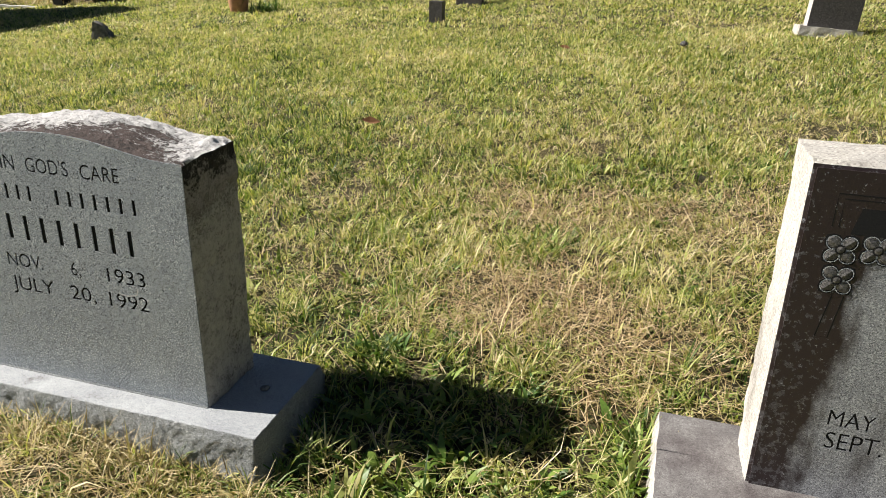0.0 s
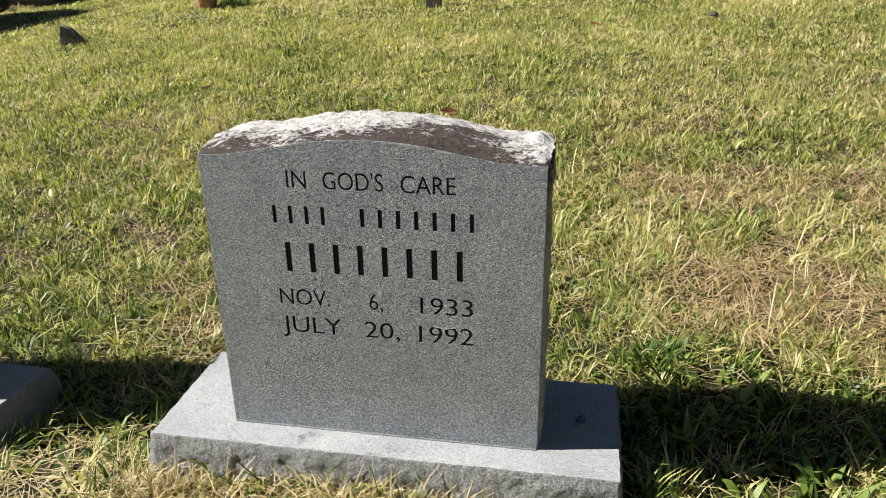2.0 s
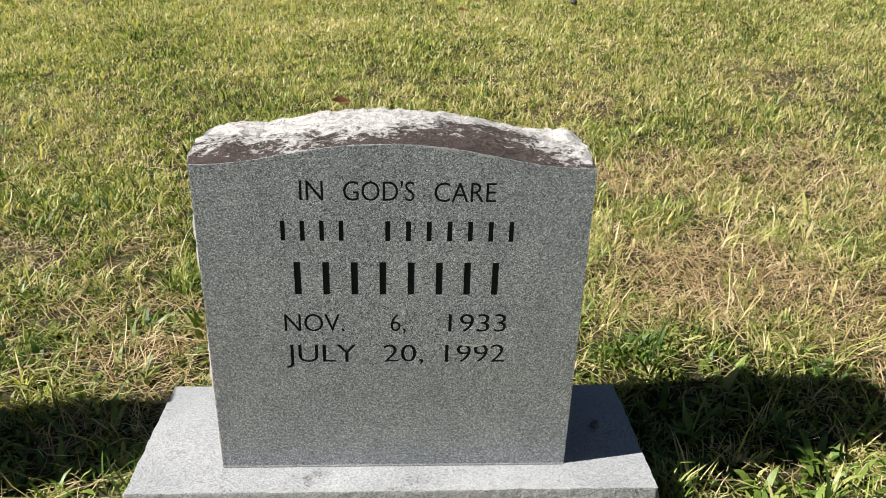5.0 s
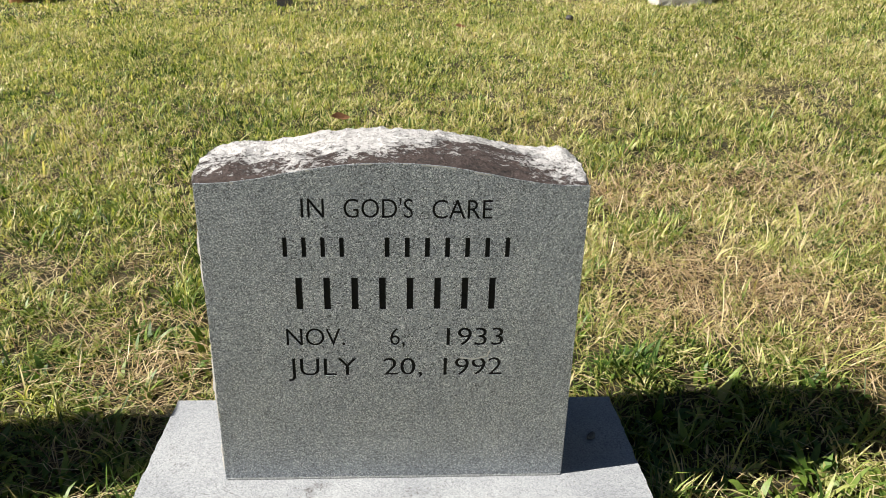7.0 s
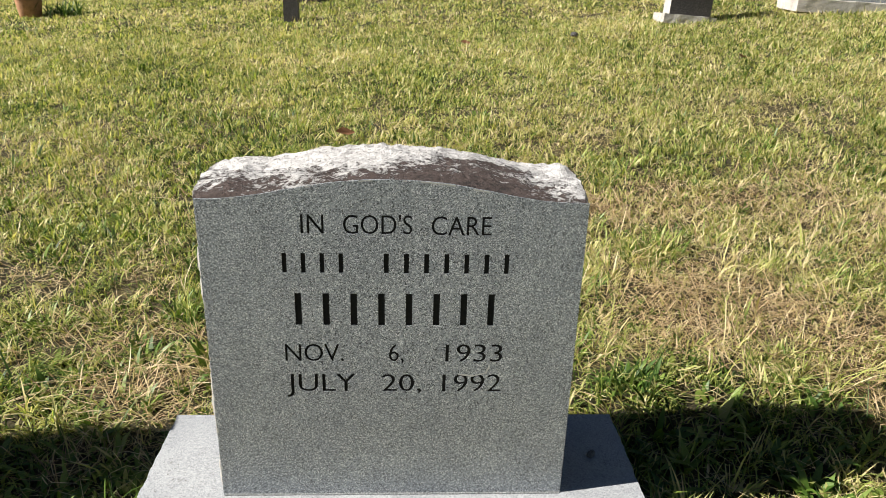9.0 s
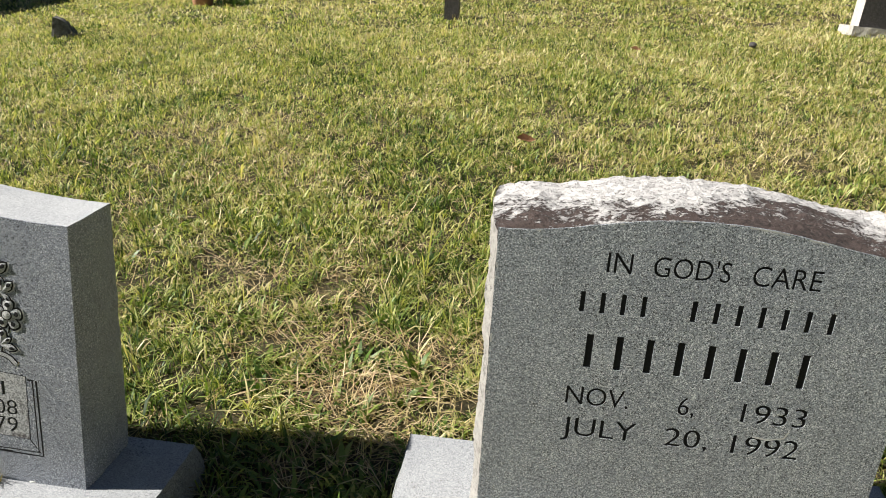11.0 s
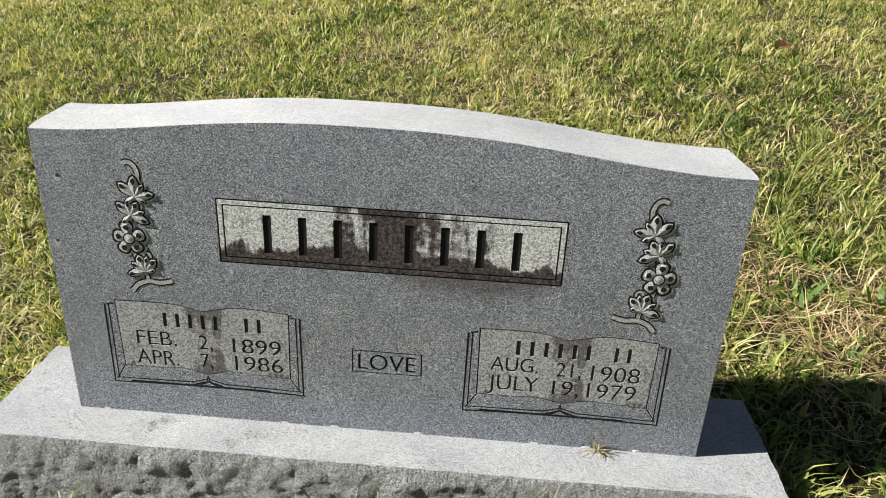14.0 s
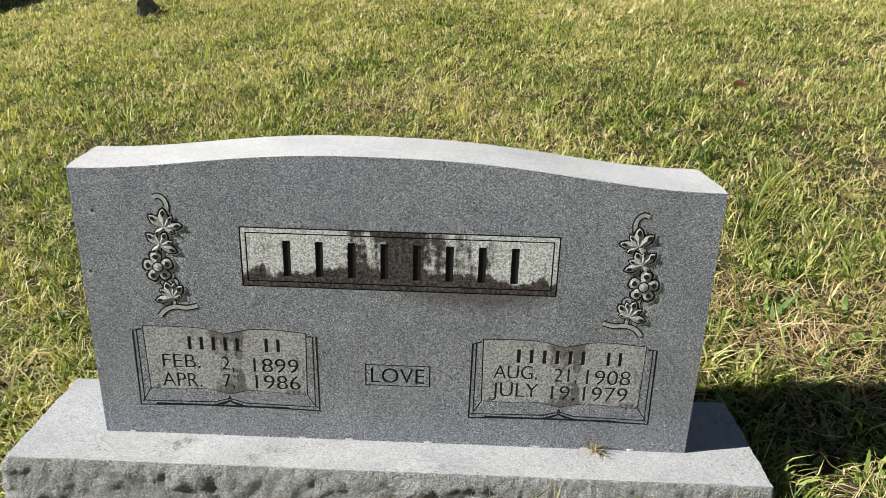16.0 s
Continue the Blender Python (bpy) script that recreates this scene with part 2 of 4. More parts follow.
GRANITE = granite("grey_granite", (0.04, 0.045, 0.05), (0.268, 0.297, 0.336), (0.72, 0.755, 0.79), 0.6, 0.2, 700, film=0.28)
GRANITE_BASE = granite("pale_base_granite", (0.19, 0.2, 0.215), (0.35, 0.365, 0.39), (0.5, 0.515, 0.54), 0.7, 0.2, 600, 0.1, pits=True)
GRANITE_BLUE = granite("blue_grey_granite", (0.03, 0.034, 0.043), (0.243, 0.266, 0.324), (0.71, 0.745, 0.82), 0.5, 0.15, 720, film=0.6, drip=(0.5, 0.92, 0.3205, 0.075))
GRANITE_TOP = granite("pale_sawn_granite", (0.32, 0.33, 0.35), (0.46, 0.475, 0.5), (0.6, 0.61, 0.63), 0.7, 0.2, 560, 0.0)
GRANITE_ROUGH = granite("rock_pitched_granite", (0.13, 0.136, 0.138), (0.31, 0.325, 0.332), (0.52, 0.535, 0.545), 0.85, 1.0, 620)
GRANITE_STAINED = granite("black_stained_granite", (0.1, 0.104, 0.115), (0.28, 0.29, 0.315), (0.54, 0.555, 0.58), 0.4, 0.3, 560, 0.34, (0.024, 0.015, 0.016), edge=True)
STAINED_BASE = granite("stained_base_granite", (0.14, 0.135, 0.13), (0.28, 0.27, 0.265), (0.44, 0.43, 0.42), 0.45, 0.25, 520, 1.5, (0.042, 0.027, 0.031))
STAINED_FLOWER = granite("stained_carved_granite", (0.05, 0.048, 0.048), (0.11, 0.105, 0.105), (0.2, 0.19, 0.19), 0.3, 0.25, 520, 0.4, (0.03, 0.02, 0.022))
LICHEN_TOP = lichen_rock("lichen_covered_rock", (0.6, 0.585, 0.585), (0.06, 0.043, 0.039), (0.016, 0.014, 0.013), 0.445)
LICHEN_SIDE = lichen_rock("weathered_rock_side", (0.4, 0.385, 0.365), (0.22, 0.2, 0.19), (0.014, 0.012, 0.012), 0.46, True)
PALE_WORN = granite("pale_worn_granite", (0.32, 0.3, 0.28), (0.5, 0.47, 0.435), (0.66, 0.63, 0.59), 0.85, 0.7, 300, 0.6, (0.12, 0.1, 0.085))
# letter and line cuts; on the carved sprays also painted shade
INCISED = plain("dark_incised_stone", (0.018, 0.018, 0.019), 0.8, 0.4, 300, 0.1)
INCISED_SOFT = plain("grey_incised_stone", (0.05, 0.05, 0.05), 0.8, 0.4, 300, 0.1)
# pale chips and scratch; on the carvings it paints sunlit cut edges
CHIP_AND_LIT_EDGE = plain("pale_chip_and_lit_edge", (0.5, 0.5, 0.49), 0.8, 0.25, 400, 0.2)
RELIEF = granite("pale_carved_stone", (0.2, 0.21, 0.215), (0.42, 0.435, 0.445), (0.66, 0.67, 0.68), 0.75, 0.3, 700)
PANEL = panel_stone("stained_name_panel", 0.285, 0.19, 0.2, 1.25)
PAGE = panel_stone("stained_book_page", 0.175, 0.05, 0.17, 0.76, 0.72)
SETTING_BED = plain("white_setting_compound", (0.7, 0.69, 0.66), 0.9, 0.3, 150, 0.4)
DARK_STONE = granite("dark_far_stone", (0.02, 0.018, 0.018), (0.05, 0.045, 0.045), (0.1, 0.095, 0.09), 0.6, 0.3, 200, 0.2)
CONCRETE = plain("weathered_concrete", (0.46, 0.45, 0.42), 0.9, 0.3, 14, 0.4)
TERRACOTTA = plain("weathered_terracotta", (0.46, 0.25, 0.15), 0.9, 0.4, 18, 0.5)
FIELDSTONE = plain("dark_field_stone", (0.17, 0.165, 0.16), 0.9, 0.85, 26, 0.8)
DRY_LEAF = plain("dry_brown_leaf", (0.33, 0.17, 0.09), 0.8, 0.35, 60, 0.3)
BLACK = plain("black_plastic", (0.02, 0.02, 0.022), 0.5, 0.3, 40, 0.1)

GRASS = blades("mown_grass", [(0.0, (0.028, 0.062, 0.009)), (0.2, (0.125, 0.2, 0.033)), (0.5, (0.42, 0.455, 0.136)),
                              (0.78, (0.625, 0.555, 0.29)), (1.0, (0.78, 0.675, 0.45))], 0.8, 0.38)
WEEDS = blades("broad_weed_leaves", [(0.0, (0.03, 0.075, 0.012)), (0.4, (0.085, 0.155, 0.022)), (0.75, (0.2, 0.27, 0.05)), (1.0, (0.4, 0.4, 0.14))], 0.5, 0.25, 0.5)
STRAW = blades("dry_clippings", [(0.0, (0.17, 0.12, 0.045)), (0.3, (0.36, 0.3, 0.12)), (0.6, (0.54, 0.42, 0.23)), (1.0, (0.74, 0.63, 0.42))], 0.9, 0.18)
STRAW_WARM = blades("matted_straw", [(0.0, (0.13, 0.08, 0.04)), (0.35, (0.34, 0.225, 0.12)), (0.7, (0.58, 0.43, 0.26)), (1.0, (0.76, 0.63, 0.43))], 0.9, 0.15)


def soil_material():
    m, N, L, bsdf = material("thatch_and_soil")
    v = coords(N, L)
    a = noise_tex(N, L, v, 2.2, 5, 0.6)
    b = noise_tex(N, L, v, 130, 5, 0.75)
    f = maths(N, L, "ADD", maths(N, L, "MULTIPLY", a, 0.45), maths(N, L, "MULTIPLY", b, 0.55))
    r = ramp(N, [(0.32, (0.012, 0.01, 0.005)), (0.5, (0.045, 0.038, 0.013)), (0.61, (0.13, 0.1, 0.04)), (0.7, (0.3, 0.22, 0.1))])
    L.new(f, r.inputs[0])
    L.new(r.outputs[0], bsdf.inputs["Base Color"])
    bsdf.inputs["Roughness"].default_value = 0.95
    add_bump(N, L, bsdf, b, 0.9, 0.02)
    return m


def far_lawn_material():
    m, N, L, bsdf = material("far_mown_lawn")
    v = coords(N, L)
    f = maths(N, L, "ADD", maths(N, L, "MULTIPLY", noise_tex(N, L, v, 0.8, 5, 0.6), 0.5), maths(N, L, "MULTIPLY", noise_tex(N, L, v, 45, 5, 0.75), 0.5))
    r = ramp(N, [(0.3, (0.032, 0.04, 0.011)), (0.5, (0.1, 0.105, 0.034)), (0.7, (0.22, 0.195, 0.08))])
    L.new(f, r.inputs[0])
    L.new(r.outputs[0], bsdf.inputs["Base Color"])
    bsdf.inputs["Roughness"].default_value = 0.9
    add_bump(N, L, bsdf, f, 1.0, 0.05)
    return m


SOIL, FAR_LAWN = soil_material(), far_lawn_material()


# ---- building helpers ----
def finish(name, bm, mat, parent=None, label="", smooth=False):
    me = bpy.data.meshes.new(name)
    bm.to_mesh(me)
    bm.free()
    for mm in (mat if isinstance(mat, (list, tuple)) else [mat]):
        me.materials.append(mm)
    if smooth:
        for p in me.polygons:
            p.use_smooth = smooth is True or p.material_index in smooth
    ob = new(name, me)
    if parent:
        ob.parent = parent
    if label:
        tagged(ob, label)
    return ob


def part(name, bm, mat, parent, label="", smooth=False):
    return finish(name, bm, mat, parent, label, smooth)


def thing(name, m, label, category, group=""):
    e = new(name)
    e.empty_display_size = 0.1
    e.matrix_world = m
    return tagged(e, label, category, group)


def lattice(n, place, index=None):
    """A closed block whose surface points are place(u, v, w), each from 0 to 1. index(face centre in u, v, w) picks the material."""
    nx, ny, nz = n
    bm = bmesh.new()
    made = {}

    def at(i, j, k):
        if (i, j, k) not in made:
            made[i, j, k] = bm.verts.new(place(i / nx, j / ny, k / nz))
        return made[i, j, k]

    def quad(a, b, c, d):
        f = bm.faces.new([at(*p) for p in (a, b, c, d)])
        if index:
            mid = [sum(p[q] for p in (a, b, c, d)) / 4 / n[q] for q in range(3)]
            f.material_index = index(*mid)

    for i in range(nx):
        for k in range(nz):
            quad((i, 0, k), (i + 1, 0, k), (i + 1, 0, k + 1), (i, 0, k + 1))
            quad((i, ny, k), (i, ny, k + 1), (i + 1, ny, k + 1), (i + 1, ny, k))
        for j in range(ny):
            quad((i, j, 0), (i, j + 1, 0), (i + 1, j + 1, 0), (i + 1, j, 0))
            quad((i, j, nz), (i + 1, j, nz), (i + 1, j + 1, nz), (i, j + 1, nz))
    for j in range(ny):
        for k in range(nz):
            quad((0, j, k), (0, j, k + 1), (0, j + 1, k + 1), (0, j + 1, k))
            quad((nx, j, k), (nx, j + 1, k), (nx, j + 1, k + 1), (nx, j, k + 1))
    return bm


def crag(x, y, z, size, seed):
    """Broken-stone roughness, about -1 to 1."""
    p = Vector((x / size + seed, y / size, z / size))
    return noise.noise(p) * 0.6 + noise.noise(p * 2.3) * 0.35 + noise.noise(p * 5.1) * 0.2


def broken(x, y, z, seed):
    """Pitched stone: slanting lumps that meet in sharp creases, with smaller breaks on them."""
    p = Vector((x + 0.4 * z + seed, y, z * 1.25 - 0.25 * x))
    bend = 0.02 * noise.noise_vector(p / 0.07)
    return sum(a * abs(noise.noise((p + bend) / size + Vector((0, 0, k * 7.3)))) for k, (a, size) in enumerate(((0.5, 0.085), (0.28, 0.042), (0.24, 0.02), (0.16, 0.01))))


def rock_base(name, parent, x0, x1, y0, y1, top, bottom, seed, top_mat, rock_mat, bulge=0.016, step=0.008):
    """A grave base: sawn flat top, rock-pitched sides that swell and break unevenly below the top arris."""
    nx, ny, nz = int((x1 - x0) / step), int((y1 - y0) / (step * 1.5)), int((top - bottom) / step)

    def place(u, v, w):
        x, y, z = x0 + (x1 - x0) * u, y0 + (y1 - y0) * v, bottom + (top - bottom) * w
        below = min(1.0, (1 - w) * (top - bottom) / 0.022)
        r = 0.1 * (1 - w) * (top - bottom) + bulge * below * broken(x, y, z, seed)
        chip = 0.004 * crag(x, y, 0, 0.03, seed + 9)
        if v == 0:
            y -= r + chip * (1 - below)
        if v == 1:
            y += r
        if u == 0:
            x -= r + chip * (1 - below)
        if u == 1:
            x += r + chip * (1 - below)
        if w == 1:
            z += 0.0012 * crag(x, y, z, 0.15, seed + 2)
        return (x, y, z)

    return part(name, lattice((nx, ny, nz), place, lambda u, v, w: 0 if w > 0.999 else 1), [top_mat, rock_mat], parent, smooth=(1,))


def face_mesh(points2d, y=0.0, thick=0.0):
    """A flat plate in the x-z plane from an outline, facing -y."""
    bm = bmesh.new()
    vs = [bm.verts.new((x, y, z)) for x, z in points2d]
    f = bm.faces.new(vs)
    if f.calc_center_median() and f.normal.y > 0:
        f.normal_flip()
    f.normal_update()
    if f.normal.y > 0:
        f.normal_flip()
    if thick:
        out = bmesh.ops.extrude_face_region(bm, geom=[f])
        for g in out["geom"]:
            if isinstance(g, bmesh.types.BMVert):
                g.co.y -= thick
    return bm


def stroke_into(bm, pts, width, y, closed=False):
    """Adds a cut line of that width along points of the x-z plane."""
    p = [Vector((a, b)) for a, b in pts]
    n = len(p)
    rows = []
    for i in range(n):
        a = p[i - 1] if (closed or i > 0) else p[i]
        b = p[(i + 1) % n] if (closed or i < n - 1) else p[i]
        d = (b - a).normalized() if (b - a).length > 1e-9 else Vector((1, 0))
        side = Vector((-d.y, d.x)) * width / 2
        rows.append((bm.verts.new((p[i].x + side.x, y, p[i].y + side.y)), bm.verts.new((p[i].x - side.x, y, p[i].y - side.y))))
    for i in range(n if closed else n - 1):
        (a, b), (c, d) = rows[i], rows[(i + 1) % n]
        f = bm.faces.new((a, b, d, c))
        f.normal_update()
        if f.normal.y > 0:
            f.normal_flip()


DEPTH = 0.0022  # how deep the stones are cut


def letter_loops(text, x0, x1, z0, z1, thin):
    """Outlines of built-in letters, fitted to a box."""
    cu = bpy.data.curves.new("letters", "FONT")
    cu.body, cu.size, cu.offset = text, 1.0, thin
    tmp = bpy.data.objects.new("letters", cu)
    scene.collection.objects.link(tmp)
    dg = bpy.context.evaluated_depsgraph_get()
    flat = tmp.evaluated_get(dg).to_curve(dg)
    loops = []
    for sp in flat.splines:
        pts, bp = [], sp.bezier_points
        for k in range(len(bp)):
            a, b = bp[k], bp[(k + 1) % len(bp)]
            straight = a.handle_right_type == "VECTOR" and b.handle_left_type == "VECTOR"
            p0, p1, p2, p3 = a.co, a.handle_right, b.handle_left, b.co
            for q in ([0.0] if straight else [0.0, 0.25, 0.5, 0.75]):
                w = (1 - q) ** 3 * p0 + 3 * q * (1 - q) ** 2 * p1 + 3 * q * q * (1 - q) * p2 + q**3 * p3
                pts.append((w.x, w.y))
        loops.append(pts)
    bpy.data.objects.remove(tmp)
    every = np.array([p for l in loops for p in l])
    lo, hi = every.min(0), every.max(0)
    lo[1] = 0.0  # fitted from the baseline, so that tails hang below
    return [[(x0 + (a - lo[0]) / (hi[0] - lo[0]) * (x1 - x0), z0 + (b - lo[1]) / (hi[1] - lo[1]) * (z1 - z0)) for a, b in l] for l in loops]


def cut_mesh(name, loops, thick, lift=0.0):
    """A filled plate in the x-z plane with holes where loops nest; its front lies at y = lift, its back thick behind."""
    cu = bpy.data.curves.new(name, "CURVE")
    cu.dimensions, cu.fill_mode, cu.extrude = "2D", "BOTH" if thick else "FRONT", thick / 2
    for l in loops:
        sp = cu.splines.new("POLY")
        sp.points.add(len(l) - 1)
        for p, (a, b) in zip(sp.points, l):
            p.co = (a, b, 0, 1)
        sp.use_cyclic_u = True
    tmp = bpy.data.objects.new(name, cu)
    scene.collection.objects.link(tmp)
    dg = bpy.context.evaluated_depsgraph_get()
    me = bpy.data.meshes.new_from_object(tmp.evaluated_get(dg))
    bpy.data.objects.remove(tmp)
    me.name = name
    bm = bmesh.new()
    bm.from_mesh(me)
    bmesh.ops.remove_doubles(bm, verts=bm.verts[:], dist=1e-6)
    bm.to_mesh(me)
    bm.free()
    for v in me.vertices:
        v.co = (v.co.x, lift + thick / 2 - v.co.z, v.co.y)
    me.materials.clear()
    return me


def islands(me):
    """The separate pieces of a mesh, the largest first."""
    whole = bmesh.new()
    whole.from_mesh(me)
    left, groups = set(whole.verts), []
    while left:
        stack, seen = [left.pop()], []
        while stack:
            v = stack.pop()
            seen.append(v)
            for e in v.link_edges:
                o = e.other_vert(v)
                if o in left:
                    left.discard(o)
                    stack.append(o)
        groups.append(seen)
    groups.sort(key=lambda g: max(v.co.x for v in g) - min(v.co.x for v in g), reverse=True)
    out = []
    for g in groups:
        bm = bmesh.new()
        made = {v: bm.verts.new(v.co) for v in g}
        for f in {f for v in g for f in v.link_faces}:
            bm.faces.new([made[v] for v in f.verts])
        out.append(bm)
    whole.free()
    bpy.data.meshes.remove(me)
    return out


def bar_loops(lines, fill):
    """Lines of writing kept as plain upright bars: the words' x ranges and letter counts, and the height range."""
    out = []
    for spans, counts, z0, z1 in lines:
        for (x0, x1), c in zip(spans, counts):
            pitch = (x1 - x0) / c
            for i in range(c):
                m, h = x0 + pitch * (i + 0.5), pitch * fill / 2
                out.append([(m - h, z0), (m + h, z0), (m + h, z1), (m - h, z1)])
    return out


def engraved(name, outline, parent, mat, texts=(), bar_lines=(), rings=(), holes=(), origin=(0, 0), label="", fill=0.24, ink=None, thin=-0.018):
    """A stone face cut with letters, bars and border rings; the letters' dark floors are parts of their own."""
    ox, oz = origin
    loops = [outline, *holes]
    for text, x0, x1, z0, z1 in texts:
        ll = letter_loops(text, x0, x1, z0, z1, thin)
        loops += ll
        me = cut_mesh("inscription", ll, 0, DEPTH - 0.0003)
        me.materials.append(ink or INCISED)
        new("inscription", me).parent = parent
    bl = bar_loops(bar_lines, fill)
    loops += bl
    for l in bl:
        me = cut_mesh("name_bar", [l], 0, DEPTH - 0.0003)
        me.materials.append(ink or INCISED)
        new("name_bar", me).parent = parent
    for x0, z0, x1, z1, w in rings:
        loops += [[(x0, z0), (x1, z0), (x1, z1), (x0, z1)], [(x0 + w, z0 + w), (x1 - w, z0 + w), (x1 - w, z1 - w), (x0 + w, z1 - w)]]
    pieces = islands(cut_mesh(name, [[(a - ox, b - oz) for a, b in l] for l in loops], DEPTH))
    for k, bm in enumerate(pieces):
        piece = finish("letter_core" if k else name, bm, mat, ob if k else parent)
        if not k:
            ob = piece
            ob.location = (ox, 0, oz)
    if label:
        tagged(ob, label)
    return ob


def ground_z(x, y):
    """The churchyard's slope: it rises away and to one side, and levels off far out."""
    fx, fy = 18 * math.tanh(x / 18), 16 * math.tanh(y / 16)
    r = min(1.0, math.hypot(x, y) / 3)
    heap = 0.085 * math.exp(-(((y + 0.2) / 0.2) ** 2)) / (1 + math.exp(min(60.0, (x - 0.5) / 0.09)))  # turf built up along the front of the bases
    heap += 0.045 * math.exp(-(((y + 0.24) / 0.16) ** 2)) / (1 + math.exp(min(60.0, (x + 0.62) / 0.06)))
    heap += 0.035 * math.exp(-(((x - 1.0) / 0.25) ** 2) - ((y - 0.42) / 0.14) ** 2) - 0.018 * math.exp(-(((x - 1.13) / 0.38) ** 2) - ((y + 0.02) / 0.22) ** 2)  # worn hollow beside the single stone, turf behind it
    return heap + 0.045 + 0.0614 * fx + 0.0781 * fy + 0.02 * noise.noise(Vector((x * 0.7, y * 0.7, 3.1))) * r + 0.007 * noise.noise(Vector((x * 3.1, y * 3.1, 8)))


# ---- ground: one sheet out to the horizon ----
SOWN = [(-3.6, 2.6, -0.75, 1.2), (-5.2, 3.8, 1.2, 3.0), (-7.2, 5.0, 3.0, 5.4), (-10.5, 6.5, 5.4, 9.5)]  # where the turf stands thick over thatch


def build_ground():
    def axis(lo, hi, step, far):
        a = list(np.arange(lo, hi + 1e-6, step))
        s = step
        while a[-1] < far:
            s *= 1.35
            a.append(a[-1] + s)
        s = step
        while a[0] > -far:
            s *= 1.35
            a.insert(0, a[0] - s)
        return a

    xs, ys = axis(-9, 6, 0.1, 900), axis(-2, 10, 0.1, 900)
    bm = bmesh.new()
    grid = [[bm.verts.new((x, y, ground_z(x, y))) for x in xs] for y in ys]
    for j in range(len(ys) - 1):
        for i in range(len(xs) - 1):
            f = bm.faces.new((grid[j][i], grid[j][i + 1], grid[j + 1][i + 1], grid[j + 1][i]))
            mx, my = (xs[i] + xs[i + 1]) / 2, (ys[j] + ys[j + 1]) / 2
            f.material_index = 0 if any(a < mx < b and c <= my < d for a, b, c, d in SOWN) else 1
    return tagged(finish("ground", bm, [SOIL, FAR_LAWN], smooth=True), "sloping lawn soil with dry thatch under mown grass", "ground", kind="structure")


build_ground()


# ---- the single headstone with the rough arched top ----
def serpentine(x, width, shoulder, rise, power=1.15):
    t = min(1.0, abs(x / width - 0.49) / 0.47)
    return shoulder + rise * 0.5 * (1 + math.cos(math.pi * t**power))


def build_single_stone():
    h = thing("headstone", pose(0, 0, 0.2), "grey granite headstone with rough lichen-covered arched top on a rock-pitched base", "headstone", "headstones in the front row")
    W, T = 0.61, 0.187
    rock_base("base", h, -0.152, 0.764, -0.066, 0.247, 0.0, -0.22, 3.3, GRANITE_BASE, GRANITE_ROUGH, 0.014, 0.006)

    def place(u, v, w):
        x, y = W * u, DEPTH + (T - DEPTH) * v
        top = serpentine(x, W, 0.561, 0.034) + 0.01 * min(1, v * 3)
        z = top * w
        if w == 1 and 0 < v:
            z += 0.007 * crag(x, y, 0.3, 0.05, 1.7) * min(1, v * 4) + 0.0045 * crag(x, y, 0, 0.014, 4.4) + 0.006 * math.exp(-(((x - 0.05) / 0.03) ** 2)) + 0.008 * math.exp(-(((x - 0.585) / 0.014) ** 2 + ((v - 0.75) / 0.2) ** 2))
            if v == 1:
                z -= 0.006
        if w == 1 and v == 0:
            z += 0.0022 * crag(x, 0, 0, 0.025, 6.1)
        rough = 0.004 + 0.008 * crag(0, y, z, 0.07, 2.2) + 0.004 * crag(0, y, z, 0.022, 7.7)
        edge = 0.0 if v == 0 else min(1, v * 5)
        if u == 0:
            x -= (rough + 0.007) * edge + 0.003 * crag(0, y, z, 0.03, 9.9)
        if u == 1:
            x += rough * edge + 0.002 * crag(0, y, z, 0.03, 12.9)
        if u in (0, 1) and w == 1:
            z -= 0.006
        return (x, y, z)

    def which(u, v, w):
        return 1 if w > 0.999 else 2 if (u < 1e-6 or u > 0.999999) else 3 if v < 1e-6 else 0

    part("die", lattice((150, 44, 110), place, which), [GRANITE, LICHEN_TOP, LICHEN_SIDE, INCISED], h, "speckled grey granite die with pale lichen on its broken top", smooth=(1, 2))
    bm = lattice((60, 2, 1), lambda u, v, w: (0.002 + 0.606 * u, -0.0035 + 0.0012 * crag(u * 0.6, 0, 0, 0.02, 3) + 0.01 * v, 0.0025 * w))
    part("setting_joint", bm, GRANITE_ROUGH, h)
    Z = 0.2
    rim = [(0.0, 0.0), (W, 0.0)] + [(W * k / 60, serpentine(W * k / 60, W, 0.561, 0.034) + 0.0012 * crag(W * k / 60, 0, 0, 0.025, 6.1)) for k in range(60, -1, -1)]
    lines = (("IN", 0.160, 0.196, 0.706, 0.738), ("GOD'S", 0.226, 0.334, 0.706, 0.739), ("CARE", 0.364, 0.459, 0.705, 0.737),
             ("NOV.", 0.125, 0.222, 0.477, 0.510), ("6,", 0.297, 0.322, 0.477, 0.510), ("1933", 0.392, 0.488, 0.476, 0.510),
             ("JULY", 0.124, 0.241, 0.418, 0.452), ("20,", 0.285, 0.352, 0.418, 0.452), ("1992", 0.388, 0.489, 0.417, 0.452))
    engraved("face", rim, h, GRANITE, [(t, a, b, c - Z, d - Z) for t, a, b, c, d in lines],
             [([(0.117, 0.236), (0.277, 0.502)], [4, 7], 0.639 - Z, 0.673 - Z), ([(0.128, 0.487)], [8], 0.545 - Z, 0.603 - Z)], label="speckled grey granite face with cut lettering")
